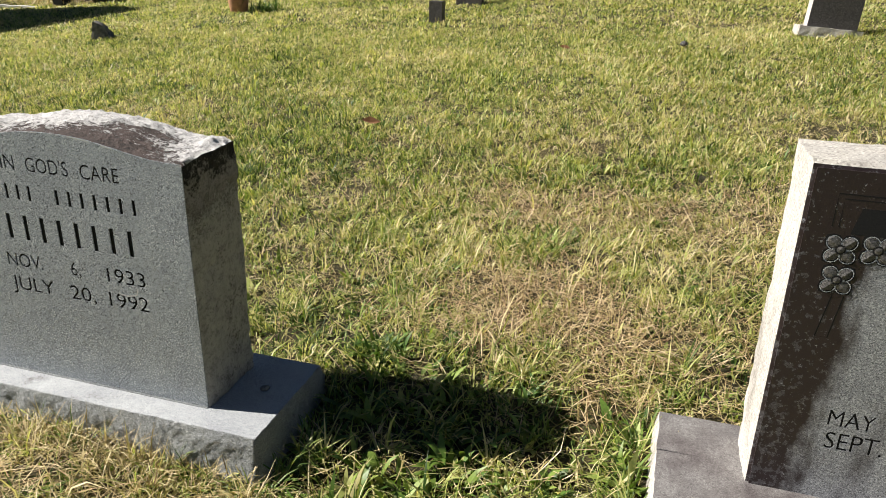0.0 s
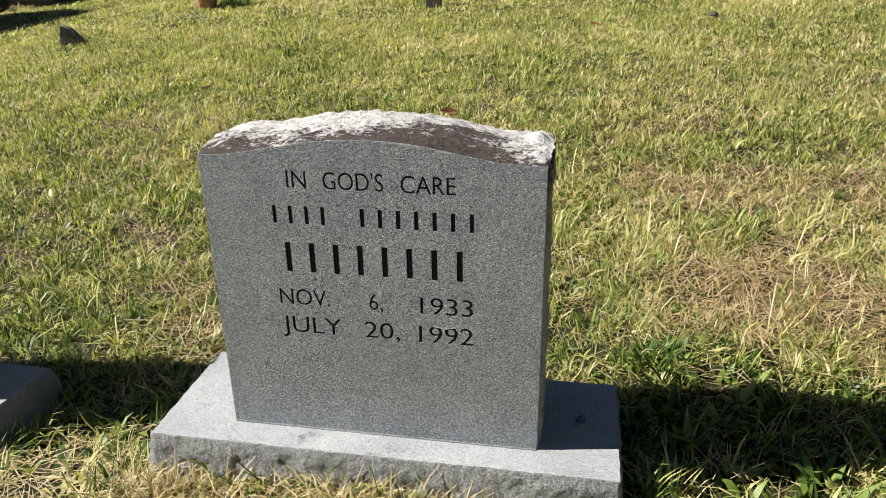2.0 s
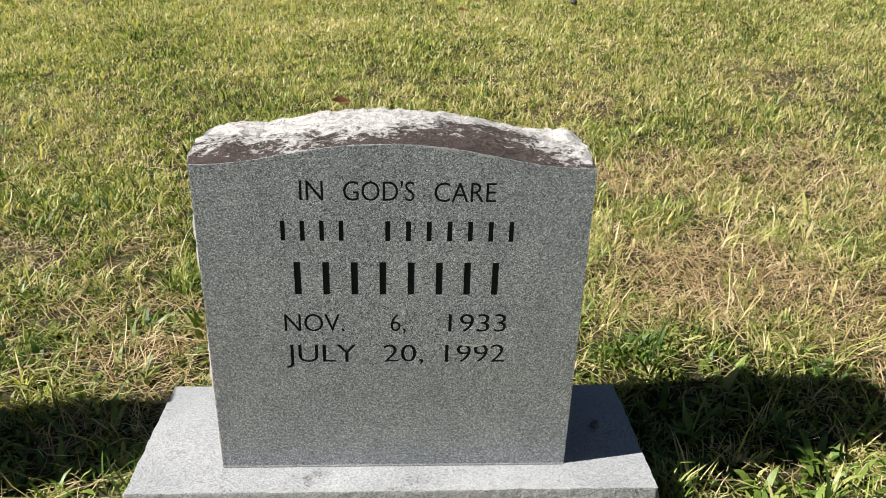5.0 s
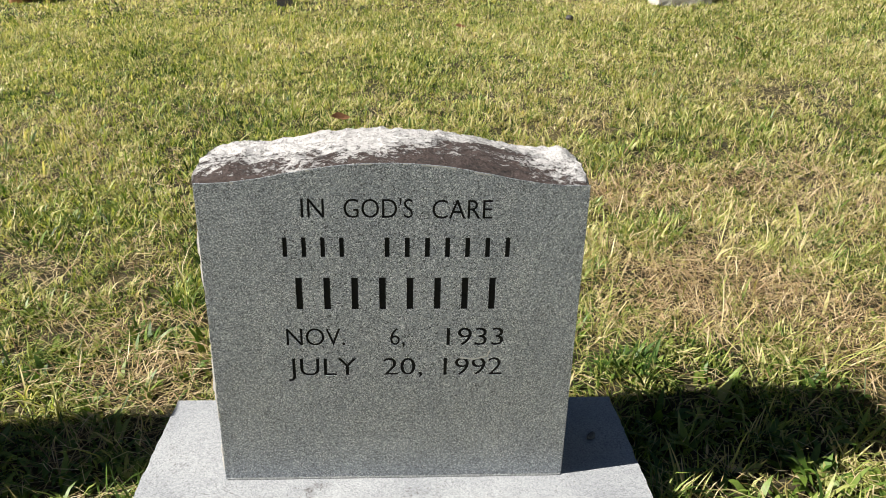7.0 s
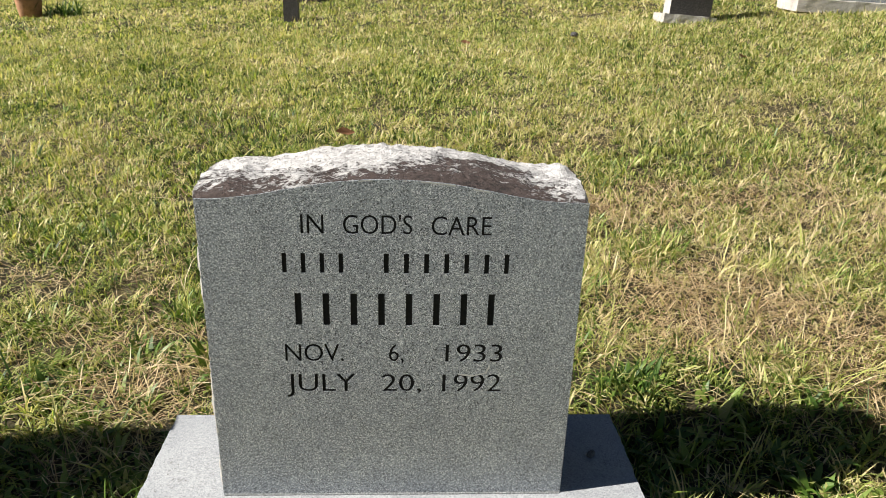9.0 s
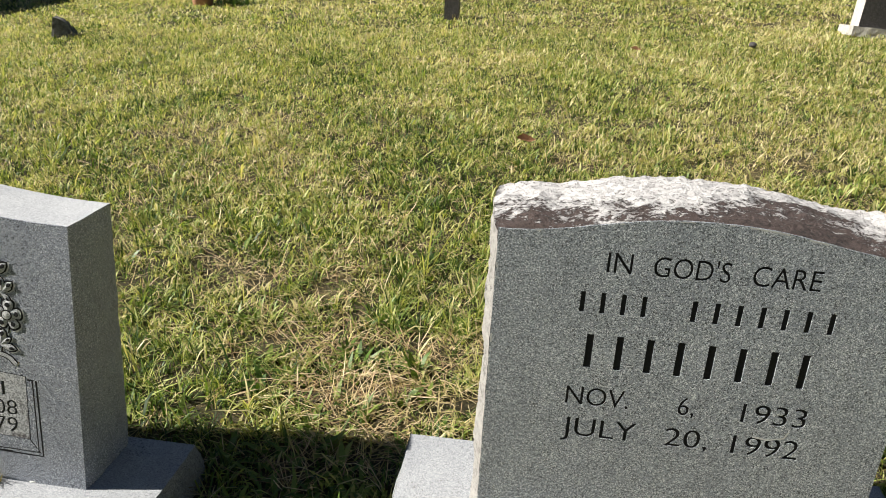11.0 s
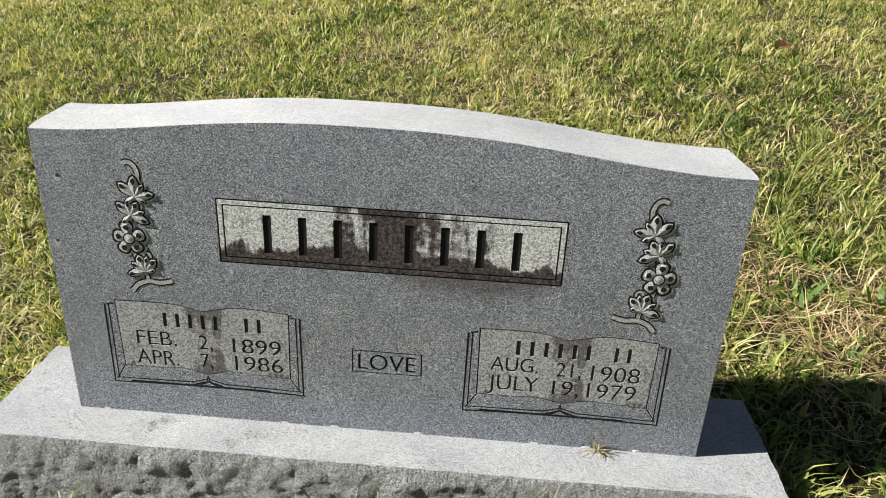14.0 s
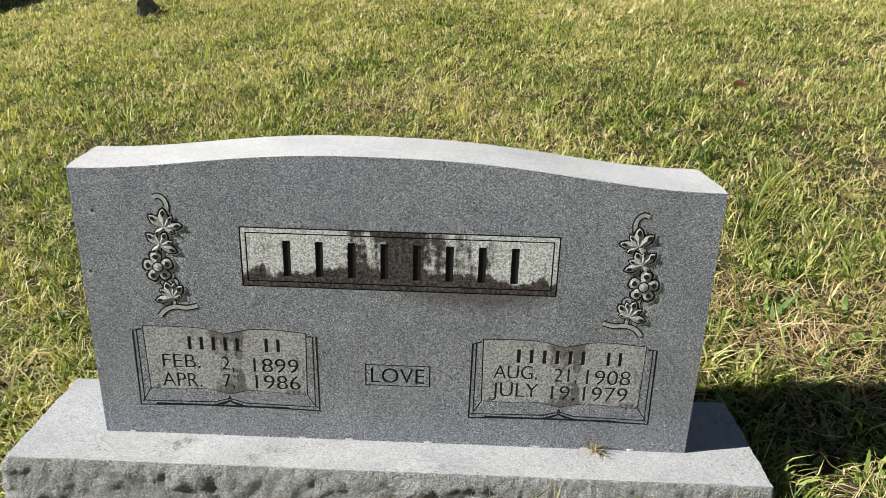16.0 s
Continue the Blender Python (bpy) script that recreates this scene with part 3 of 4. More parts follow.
    # flakes of pale stone along the upper arris and one edge
    edge_line = [(W * k / 90, serpentine(W * k / 90, W, 0.561, 0.034) - 0.0015 + 0.0012 * crag(W * k / 90, 0, 0, 0.025, 6.1)) for k in range(91)]
    side_line = [(0.0015, 0.555 * k / 70) for k in range(71)]
    for line, seed in ((edge_line, 21.0), (side_line, 33.0)):
        worn = [crag(x, 0, z, 0.03, seed) > 0.12 for x, z in line[:-1]] + [False]
        run = []
        for k, on in enumerate(worn):
            if on:
                run.append(line[k])
            elif run:
                bm = bmesh.new()
                stroke_into(bm, run + [line[k]], 0.002 + 0.0012 * crag(k * 0.01, 0, 0, 0.02, 5), -0.0003)
                part("chipped_edge", bm, CHIP_AND_LIT_EDGE, h, "pale chipped stone along the edge")
                run = []
    # a pale scratch below the year
    bm = bmesh.new()
    stroke_into(bm, [(0.415, 0.452 - Z), (0.44, 0.449 - Z), (0.462, 0.455 - Z), (0.466, 0.466 - Z)], 0.003, -0.0003)
    part("scratch", bm, CHIP_AND_LIT_EDGE, h)
    return h


build_single_stone()


# ---- the wide double headstone ----
def petal(bm, cx, cz, length, width, angle, y, lift):
    """A carved petal: a pointed leaf shape with a raised ridge."""
    ca, sa = math.cos(angle), math.sin(angle)

    def at(l, s, d):
        return bm.verts.new((cx + ca * l - sa * s, y - d, cz + sa * l + ca * s))

    prof = [(0.08, 0.35), (0.35, 0.85), (0.6, 1.0), (0.85, 0.6)]
    left = [at(length * a, width / 2 * b, 0) for a, b in prof]
    right = [at(length * a, -width / 2 * b, 0) for a, b in prof]
    mid = [at(length * a, 0, lift * (0.5 + 0.5 * b)) for a, b in prof]
    tip, root = at(length, 0, 0), at(0, 0, lift * 0.6)
    bm.faces.new((root, left[0], mid[0]))
    bm.faces.new((root, mid[0], right[0]))
    for i in range(3):
        bm.faces.new((left[i], left[i + 1], mid[i + 1], mid[i]))
        bm.faces.new((mid[i], mid[i + 1], right[i + 1], right[i]))
    bm.faces.new((left[3], tip, mid[3]))
    bm.faces.new((mid[3], tip, right[3]))


def disc(bm, cx, cz, r, y, lift, n=12):
    c = bm.verts.new((cx, y - lift, cz))
    ring = [bm.verts.new((cx + r * math.cos(6.2832 * i / n), y, cz + r * math.sin(6.2832 * i / n))) for i in range(n)]
    for i in range(n):
        bm.faces.new((c, ring[i], ring[(i + 1) % n]))


def flower(pale, dark, cx, cz, size, angles, y, width=0.5):
    for a in angles:
        petal(dark, cx, cz, size * 1.16, size * (width + 0.14), a, y, 0.0001)
        petal(pale, cx, cz, size, size * width * 0.8, a, y - 0.0003, 0.0024)
    disc(dark, cx, cz, size * 0.3, y - 0.0022, 0.0002)
    disc(pale, cx, cz, size * 0.2, y - 0.0024, 0.001)


def cup_flower(parent, cx, cz, petals, y, round_tips=False, heart=0.0):
    """A carved bloom: raised pale petals. Sunlit far edge, shaded cut outline and tip hollow are painted on each."""
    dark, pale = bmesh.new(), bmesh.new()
    hollows, lit_edges = [], []
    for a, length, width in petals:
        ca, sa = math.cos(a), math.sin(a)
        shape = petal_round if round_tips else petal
        # bright copy, shifted right and down, paints sun on the cut
        lit_edges.append(bmesh.new())
        shape(lit_edges[-1], cx + 0.0016, cz - 0.001, length * 1.13, width * 1.26, a, y, 0.0001)
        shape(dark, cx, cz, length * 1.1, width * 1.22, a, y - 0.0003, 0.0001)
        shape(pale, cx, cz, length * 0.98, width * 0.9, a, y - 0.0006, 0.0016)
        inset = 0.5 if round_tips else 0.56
        # flat dark leaf paints the shade of a hollow
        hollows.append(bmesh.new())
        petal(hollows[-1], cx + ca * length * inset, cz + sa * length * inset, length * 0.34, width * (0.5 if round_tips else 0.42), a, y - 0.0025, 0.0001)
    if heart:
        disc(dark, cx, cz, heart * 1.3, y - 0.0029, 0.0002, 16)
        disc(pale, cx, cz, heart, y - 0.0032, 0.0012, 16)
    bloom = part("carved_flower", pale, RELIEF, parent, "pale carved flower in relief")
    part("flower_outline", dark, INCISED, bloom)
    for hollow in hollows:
        part("painted_hollow_shade", hollow, INCISED, bloom)
    for lit_edge in lit_edges:
        part("painted_lit_edge", lit_edge, CHIP_AND_LIT_EDGE, bloom, "bright strip painted as a sunlit cut edge")


def petal_round(bm, cx, cz, length, width, angle, y, lift):
    """A broad carved petal, blunt and slightly heart-shaped at its tip."""
    ca, sa = math.cos(angle), math.sin(angle)
    prof = ((0.1, 0.25), (0.3, 0.62), (0.55, 0.95), (0.8, 0.98), (0.95, 0.7), (1.0, 0.3))
    rows = []
    for l, s in prof:
        rows.append([bm.verts.new((cx + ca * length * l - sa * t * s * width / 2, y - (lift if t == 0 and l < 0.9 else 0), cz + sa * length * l + ca * t * s * width / 2)) for t in (1, 0, -1)])
    for a, b in zip(rows, rows[1:]):
        for t in (0, 1):
            bm.faces.new((a[t], b[t], b[t + 1], a[t + 1]))


def curved(pts, steps=6):
    out = []
    n = len(pts)
    for i in range(n - 1):
        p0, p1, p2, p3 = pts[max(i - 1, 0)], pts[i], pts[i + 1], pts[min(i + 2, n - 1)]
        for s in range(steps):
            t = s / steps
            out.append(tuple(0.5 * (2 * p1[q] + (p2[q] - p0[q]) * t + (2 * p0[q] - 5 * p1[q] + 4 * p2[q] - p3[q]) * t * t + (3 * p1[q] - p0[q] - 3 * p2[q] + p3[q]) * t**3) for q in (0, 1)))
    return out + [pts[-1]]


def carved_spray(parent, cx, z0, side):
    """A climbing spray of lilies round one five-petalled flower; side 1 or -1 mirrors it."""
    y = -0.0002
    KX, K = 0.0003, 0.00035

    def P(a, b):
        return (cx - side * a * KX, z0 + 0.010 + b * K)

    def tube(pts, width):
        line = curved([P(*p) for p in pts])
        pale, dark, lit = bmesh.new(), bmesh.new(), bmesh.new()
        # offset bright strip paints sun on the cut, wider dark strip its shade
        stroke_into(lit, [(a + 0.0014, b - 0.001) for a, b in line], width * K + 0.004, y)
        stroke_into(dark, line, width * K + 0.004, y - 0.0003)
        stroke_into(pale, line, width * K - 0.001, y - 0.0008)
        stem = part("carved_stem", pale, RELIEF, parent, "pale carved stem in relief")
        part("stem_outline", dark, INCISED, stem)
        part("painted_lit_edge", lit, CHIP_AND_LIT_EDGE, stem, "bright strip painted as a sunlit cut edge")

    tube([(-40, 500), (-45, 545), (-30, 580), (0, 596), (28, 588)], 22)
    tube([(-15, 430), (20, 335), (43, 217), (25, 120), (-20, 40), (-30, 5)], 20)
    tube([(-170, 2), (-100, -12), (-30, -8), (30, -28), (68, -64)], 24)
    ring = [(-40 + 20 * math.cos(k * 0.5236), 125 + 20 * math.sin(k * 0.5236)) for k in range(13)]
    tube(ring, 14)

    def bloom(a, b, petals, round_tips=False, heart=0.0):
        out = []
        for ex, ez, width in petals:
            dx, dz = -side * ex * KX, ez * K
            out.append((math.atan2(dz, dx), math.hypot(dx, dz), width * K))
        cup_flower(parent, *P(a, b), out, y - 0.001, round_tips, heart * K)

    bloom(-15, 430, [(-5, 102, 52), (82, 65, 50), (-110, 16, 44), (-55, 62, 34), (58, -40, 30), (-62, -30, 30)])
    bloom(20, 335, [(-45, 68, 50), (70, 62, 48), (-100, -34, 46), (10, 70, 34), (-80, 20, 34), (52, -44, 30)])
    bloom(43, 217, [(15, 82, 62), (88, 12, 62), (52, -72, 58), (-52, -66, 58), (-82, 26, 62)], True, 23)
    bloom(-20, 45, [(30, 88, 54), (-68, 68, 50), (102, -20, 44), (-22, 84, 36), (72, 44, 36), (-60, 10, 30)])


def book_page(cx, z0, w, h):
    hw = w / 2
    top = curved([(-hw + 0.02, h + 0.007), (-0.09, h + 0.008), (-0.045, h + 0.006), (0, h - 0.004)]) + curved([(0, h - 0.004), (0.05, h + 0.007), (0.09, h + 0.008), (hw - 0.02, h + 0.003)])[1:]
    low = curved([(hw - 0.022, 0.032), (0.09, 0.036), (0.045, 0.038), (0, 0.028)]) + curved([(0, 0.028), (-0.045, 0.038), (-0.09, 0.036), (-hw + 0.022, 0.036)])[1:]
    return [(cx + a, z0 + b) for a, b in top + low]


def book_lines(parent, cx, z0, w, h):
    """The cut lines of an open book's cover and page block."""
    hw, y = w / 2, -0.0002
    bm = bmesh.new()
    O = lambda pts: [(cx + a, z0 + b) for a, b in pts]
    stroke_into(bm, O([(-hw + 0.018, h + 0.0), (-hw + 0.002, h - 0.004), (-hw, 0.0), (-0.03, 0.004), (0, 0.014), (0.03, 0.004), (hw, 0.0), (hw - 0.002, h - 0.004), (hw - 0.018, h - 0.004)]), 0.0036, y)
    stroke_into(bm, O([(-hw + 0.009, h - 0.002), (-hw + 0.008, 0.009), (-0.03, 0.011), (0, 0.02), (0.03, 0.011), (hw - 0.008, 0.008), (hw - 0.009, h - 0.004)]), 0.0024, y)
    stroke_into(bm, O([(-hw + 0.022, 0.036), (-hw + 0.004, 0.006)]), 0.002, y)
    stroke_into(bm, O([(hw - 0.022, 0.032), (hw - 0.004, 0.006)]), 0.002, y)
    stroke_into(bm, O(curved([(-0.016, 0.006), (-0.004, 0.012), (0, 0.026), (0.004, 0.012), (0.016, 0.006)])), 0.002, y)
    stroke_into(bm, O([(-hw + 0.03, 0.0035), (hw - 0.06, 0.0035)]), 0.004, y - 0.0001)
    part("book_outline", bm, INCISED, parent)


def build_double_stone():
    h = thing("headstone", pose(-1.872, 0.018, 0.176, -5.0, 1.79, 1.25), "wide blue-grey granite headstone with carved books and flowers", "headstone", "headstones in the front row")
    W, T = 1.131, 0.16

    def arch(u):
        t = min(1.0, (0.475 - u) / 0.475 if u < 0.475 else (u - 0.475) / 0.5)
        return 0.5325 - 0.008 * u + 0.039 * 0.5 * (1 + math.cos(math.pi * t**1.25))

    rock_base("base", h, -0.148, 1.266, -0.092, 0.187, 0.0, -0.33, 8.1, GRANITE_BASE, GRANITE_ROUGH, 0.018, 0.006)

    def place(u, v, w):
        x, y = W * u, DEPTH + (T - DEPTH) * v
        z = arch(u) * w
        if v in (0, 1) and (u in (0, 1) or w == 1):
            z -= 0.0012
            x += 0.001 if u == 0 else -0.001 if u == 1 else 0
        if u in (0, 1) and 0 < v:
            x += (0.003 + 0.003 * crag(0, y, z, 0.05, 5.5)) * (1 if u else -1) * min(1, v * 4)
        x -= 0.013 * v * w  # the back was sawn a little askew
        return (x, y, z)

    part("die", lattice((90, 10, 40), place, lambda u, v, w: 1 if w > 0.999 else 2 if v < 1e-6 else 0), [GRANITE_BLUE, GRANITE_TOP, INCISED], h, "blue-grey steeled granite die with pale sawn top")
    bm = lattice((110, 2, 1), lambda u, v, w: (0.004 + 1.12 * u, 0.0012 + 0.006 * crag(u * 1.1, 0, 0, 0.03, 3) + 0.01 * v, 0.0035 * w))
    part("setting_joint", bm, SETTING_BED, h)
    rim = [(0.001, 0.0), (W - 0.001, 0.0)] + [((W - 0.002) * k / 80 + 0.001, arch(k / 80) - 0.0012) for k in range(80, -1, -1)]
    panel = [(0.291, 0.3205), (0.857, 0.3205), (0.857, 0.4355), (0.291, 0.4355)]
    left, right = book_page(0.25, 0.064, 0.346, 0.163), book_page(0.88, 0.062, 0.342, 0.163)
    engraved("face", rim, h, GRANITE_BLUE, [("LOVE", 0.522, 0.623, 0.131, 0.163)], rings=[(0.511, 0.124, 0.634, 0.17, 0.0026)], holes=[panel, left, right],
             label="blue-grey steeled granite face with cut lettering")
    engraved("name_panel", [(a + (0.003 if a < 0.5 else -0.003), b + (0.003 if b < 0.4 else -0.003)) for a, b in panel], h, PANEL, bar_lines=[([(0.345, 0.808)], [8], 0.343, 0.411)],
             rings=[(0.301, 0.331, 0.847, 0.4255, 0.0028)], origin=(0.291, 0.3205), label="pale sandblasted name panel streaked with black water stains")

    def shrink(l, cx, cz):
        return [(cx + (a - cx) * 0.986, cz + (b - cz) * 0.97) for a, b in l]

    engraved("page", shrink(left, 0.25, 0.16), h, PAGE, [("FEB.", 0.128, 0.2, 0.148, 0.176), ("2,", 0.24, 0.264, 0.146, 0.175), ("1899", 0.3, 0.386, 0.144, 0.174),
             ("APR.", 0.124, 0.2, 0.107, 0.137), ("7,", 0.24, 0.262, 0.108, 0.137), ("1986", 0.302, 0.388, 0.108, 0.138)],
             [([(0.172, 0.284), (0.316, 0.36)], [5, 2], 0.187, 0.215)], origin=(0.077, 0.064), fill=0.3, label="pale sandblasted book page with dark water stains", ink=INCISED_SOFT)
    engraved("page", shrink(right, 0.88, 0.158), h, PAGE, [("AUG.", 0.752, 0.834, 0.15, 0.179), ("21,", 0.865, 0.908, 0.147, 0.176), ("1908", 0.925, 1.008, 0.144, 0.175),
             ("JULY", 0.75, 0.838, 0.111, 0.141), ("19,", 0.862, 0.908, 0.109, 0.139), ("1979", 0.922, 1.006, 0.108, 0.139)],
             [([(0.785, 0.928), (0.952, 0.995)], [6, 2], 0.184, 0.213)], origin=(0.709, 0.062), fill=0.3, label="pale sandblasted book page with dark water stains", ink=INCISED_SOFT)
    book_lines(h, 0.25, 0.064, 0.346, 0.163)
    book_lines(h, 0.88, 0.062, 0.342, 0.163)
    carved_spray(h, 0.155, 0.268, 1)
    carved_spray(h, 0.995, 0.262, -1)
    # small chips knocked out of the face near one end
    for cx, cz, r in ((0.036, 0.456, 0.0035), (0.039, 0.402, 0.0018), (0.017, 0.34, 0.003), (0.702, 0.492, 0.002), (0.09, 0.515, 0.0016)):
        bm, rim_bm = bmesh.new(), bmesh.new()
        disc(rim_bm, cx - 0.001, cz - r * 1.2, r * 1.8, -0.0003, 0.0001, 9)
        disc(bm, cx, cz, r, -0.0006, 0.0001, 9)
        chip_part = part("chip", rim_bm, CHIP_AND_LIT_EDGE, h, "pale chipped spot")
        part("chip_pit", bm, INCISED_SOFT, chip_part)
    return h


double = build_double_stone()


# ---- the stained stone at the end of the row ----
def build_stained_stone():
    h = thing("headstone", pose(1.737, 0.08, 0.232, 0, 0, 0), "black-stained granite headstone with carved dogwood flowers and pale worn edges", "headstone", "headstones in the front row")
    rock_base("base", h, -0.166, 0.80, -0.12, 0.19, 0.0, -0.2, 14.2, STAINED_BASE, PALE_WORN, 0.006, 0.012)
    W, T, H = 0.62, 0.15, 0.63

    def place(u, v, w):
        x, y, z = W * u, DEPTH + (T - DEPTH) * v, H * w
        if v > 0 and u in (0, 1):
            x += (0.006 + 0.007 * crag(0, y, z, 0.08, 3.1)) * (1 if u else -1) * min(1, v * 3)
        if w == 1 and v > 0:
            z += 0.006 + 0.005 * crag(x, y, 0, 0.07, 2.4)
        if v == 0 and (u in (0, 1) or w == 1):
            y += 0.004 + 0.003 * crag(x, 0, z, 0.04, 1.1)
        return (x, y, z)

    part("die", lattice((40, 14, 44), place, lambda u, v, w: 1 if (w > 0.999 or u < 1e-6 or u > 0.999) else 0), [GRANITE_STAINED, PALE_WORN], h)
    y = -0.0003
    for cx, cz in ((0.066, 0.492), (0.121, 0.497), (0.071, 0.438)):
        pale, dark = bmesh.new(), bmesh.new()
        flower(pale, dark, cx, cz, 0.029, [radians(45 + 90 * i) for i in range(4)], y, 0.85)
        bloom = part("carved_flower", pale, STAINED_FLOWER, h, "dark carved dogwood flower")
        part("flower_outline", dark, INCISED, bloom)
        rims = bmesh.new()
        # thin pale ring drawn on each petal
        for i in range(4):
            a = radians(45 + 90 * i)
            ring = [(0.016 + 0.0125 * math.cos(6.2832 * k / 14), 0.0115 * math.sin(6.2832 * k / 14)) for k in range(14)]
            stroke_into(rims, [(cx + math.cos(a) * l - math.sin(a) * s, cz + math.sin(a) * l + math.cos(a) * s) for l, s in ring], 0.0016, y - 0.0022, True)
        part("petal_rim", rims, GRANITE, bloom, "pale grey petal rims")
    bm = bmesh.new()
    stroke_into(bm, [(0.07, 0.41), (0.058, 0.33), (0.078, 0.33), (0.088, 0.41)], 0.0022, y)
    stroke_into(bm, [(0.046, 0.53), (0.046, 0.586), (0.3, 0.586)], 0.0022, y)
    stroke_into(bm, [(0.056, 0.53), (0.056, 0.578), (0.3, 0.578)], 0.0018, y)
    part("carved_border", bm, INCISED, h)
    part("dark_recess", face_mesh([(0.075, 0.52), (0.24, 0.52), (0.24, 0.565), (0.085, 0.565)], y, 0), INCISED, h)
    engraved("face", [(0.006, 0), (W - 0.006, 0), (W - 0.006, H - 0.005), (0.006, H - 0.005)], h, GRANITE_STAINED, [("MAY", 0.112, 0.188, 0.158, 0.19), ("SEPT.", 0.115, 0.21, 0.11, 0.145)])
    return h


build_stained_stone()


# ---- farther markers ----
def on_ground(x, y, sink=0.02):
    return ground_z(x, y) - sink


def block(bm_size, seed, rough=0.006, n=(10, 8, 10), taper=0.0, lean=0.0):
    sx, sy, sz = bm_size

    def place(u, v, w):
        k = 1 - taper * w
        x, y, z = (u - 0.5) * sx * k, (v - 0.5) * sy * k, sz * w
        d = rough * crag(x, y, z, 0.09, seed)
        return (x + d * (1 if u > 0.5 else -1) + lean * z, y + d * (1 if v > 0.5 else -1), z + d * (w > 0.9))

    return lattice(n, place)


m = thing("grave_marker", pose(-0.7, 5.80, on_ground(-0.7, 5.8)), "small dark upright grave marker standing in the grass", "grave marker")
part("marker_stone", block((0.126, 0.1, 0.215), 2.0, 0.003, (4, 4, 6)), DARK_STONE, m)
m = thing("grave_marker", pose(-0.72, 7.05, on_ground(-0.72, 7.05)), "dark low grave marker standing in the grass", "grave marker")
part("marker_stone", block((0.28, 0.12, 0.3), 4.0, 0.003, (6, 4, 6)), DARK_STONE, m)

m = thing("headstone", pose(2.52, 5.1, on_ground(2.52, 5.1), -3, 4, 3), "dark-faced headstone with a pale worn edge, tilted, on a small base", "headstone")
part("base", block((0.43, 0.24, 0.07), 5.0, 0.008, (12, 6, 3)), PALE_WORN, m)
bm = lattice((8, 4, 10), lambda u, v, w: (-0.16 + 0.34 * u, -0.07 + 0.14 * v, 0.07 + 0.5 * w), lambda u, v, w: 0 if v < 1e-6 else 1)
part("die", bm, [DARK_STONE, PALE_WORN], m)

m = thing("headstone", pose(3.93, 5.32, on_ground(3.93, 5.32), 0, 2, 0), "pale grey headstone on a white weathered base", "headstone")
part("base", block((0.98, 0.36, 0.1), 6.0, 0.008, (14, 6, 4)), PALE_WORN, m)
part("die", lattice((8, 4, 8), lambda u, v, w: (-0.3 + 0.65 * u, -0.08 + 0.16 * v, 0.1 + 0.55 * w)), GRANITE, m)

# rough field stone set as a marker
m = thing("field_stone", pose(-3.83, 5.03, on_ground(-3.83, 5.03, 0.02), 0, 6, 20), "small rough dark field stone marker with pale lichen", "stone")
bm = lattice((8, 6, 9), lambda u, v, w: ((u - 0.5) * 0.21 * (1 - 0.35 * w) - 0.02 * w, (v - 0.5) * 0.15 * (1 - 0.3 * w), 0.17 * w * (1 - 0.45 * u * u)))
for vv in bm.verts:
    vv.co += Vector((1, 1, 0.5)) * 0.012 * crag(vv.co.x, vv.co.y, vv.co.z, 0.05, 3.0)
part("stone", bm, FIELDSTONE, m)

# terracotta pot beside a grave
m = thing("flower_pot", pose(-3.36, 6.72, on_ground(-3.36, 6.72)), "weathered orange-brown terracotta flower pot standing in grass", "pot")
for name, prof in (("pot_body", [(0.085, 0.0), (0.095, 0.01), (0.125, 0.2)]), ("pot_rim", [(0.125, 0.2), (0.142, 0.205), (0.146, 0.255), (0.13, 0.26), (0.12, 0.25), (0.1, 0.06)])):
    bm = bmesh.new()
    loops = [[bm.verts.new((r * math.cos(k * math.pi / 14), r * math.sin(k * math.pi / 14), z)) for k in range(28)] for r, z in prof]
    for a, b in zip(loops, loops[1:]):
        for k in range(28):
            bm.faces.new((a[k], a[(k + 1) % 28], b[(k + 1) % 28], b[k]))
    part(name, bm, TERRACOTTA, m, smooth=True)
m = thing("kerb_stone", pose(-4.75, 8.25, on_ground(-4.75, 8.25)), "low weathered grey kerb stone in the grass", "kerb")
part("kerb", block((1.0, 0.14, 0.06), 9.0, 0.01, (16, 3, 3)), CONCRETE, m)

# raised grave with a slab, kerb and vase
m = thing("ledger_grave", pose(-6.35, 8.0, on_ground(-6.35, 8.0)), "low raised grave with pale grey slab, plinth coloured dark as shade", "grave")
# dark stone puts the shadow below the slab into the plinth's colour
part("plinth", block((0.72, 0.5, 0.16), 10.0, 0.004, (8, 5, 3)), DARK_STONE, m)
bm = lattice((10, 6, 2), lambda u, v, w: ((u - 0.5) * 0.86, (v - 0.5) * 0.66, 0.11 + 0.05 * w + 0.24 * v))
part("slab", bm, GRANITE_TOP, m, "pale grey sawn granite slab")
m = thing("kerb_stone", pose(-7.3, 7.35, on_ground(-7.3, 7.35)), "pale concrete kerb round an old grave plot", "kerb")
part("kerb", block((1.75, 0.1, 0.06), 11.0, 0.012, (20, 3, 3)), CONCRETE, m)
m = thing("flower_vase", pose(-6.55, 7.5, on_ground(-6.55, 7.5)), "square black plastic flower vase standing by the kerb", "vase")
bm = lattice((4, 4, 6), lambda u, v, w: ((u - 0.5) * (0.14 + 0.04 * w), (v - 0.5) * (0.14 + 0.04 * w), 0.17 * w))
part("vase_body", bm, BLACK, m)

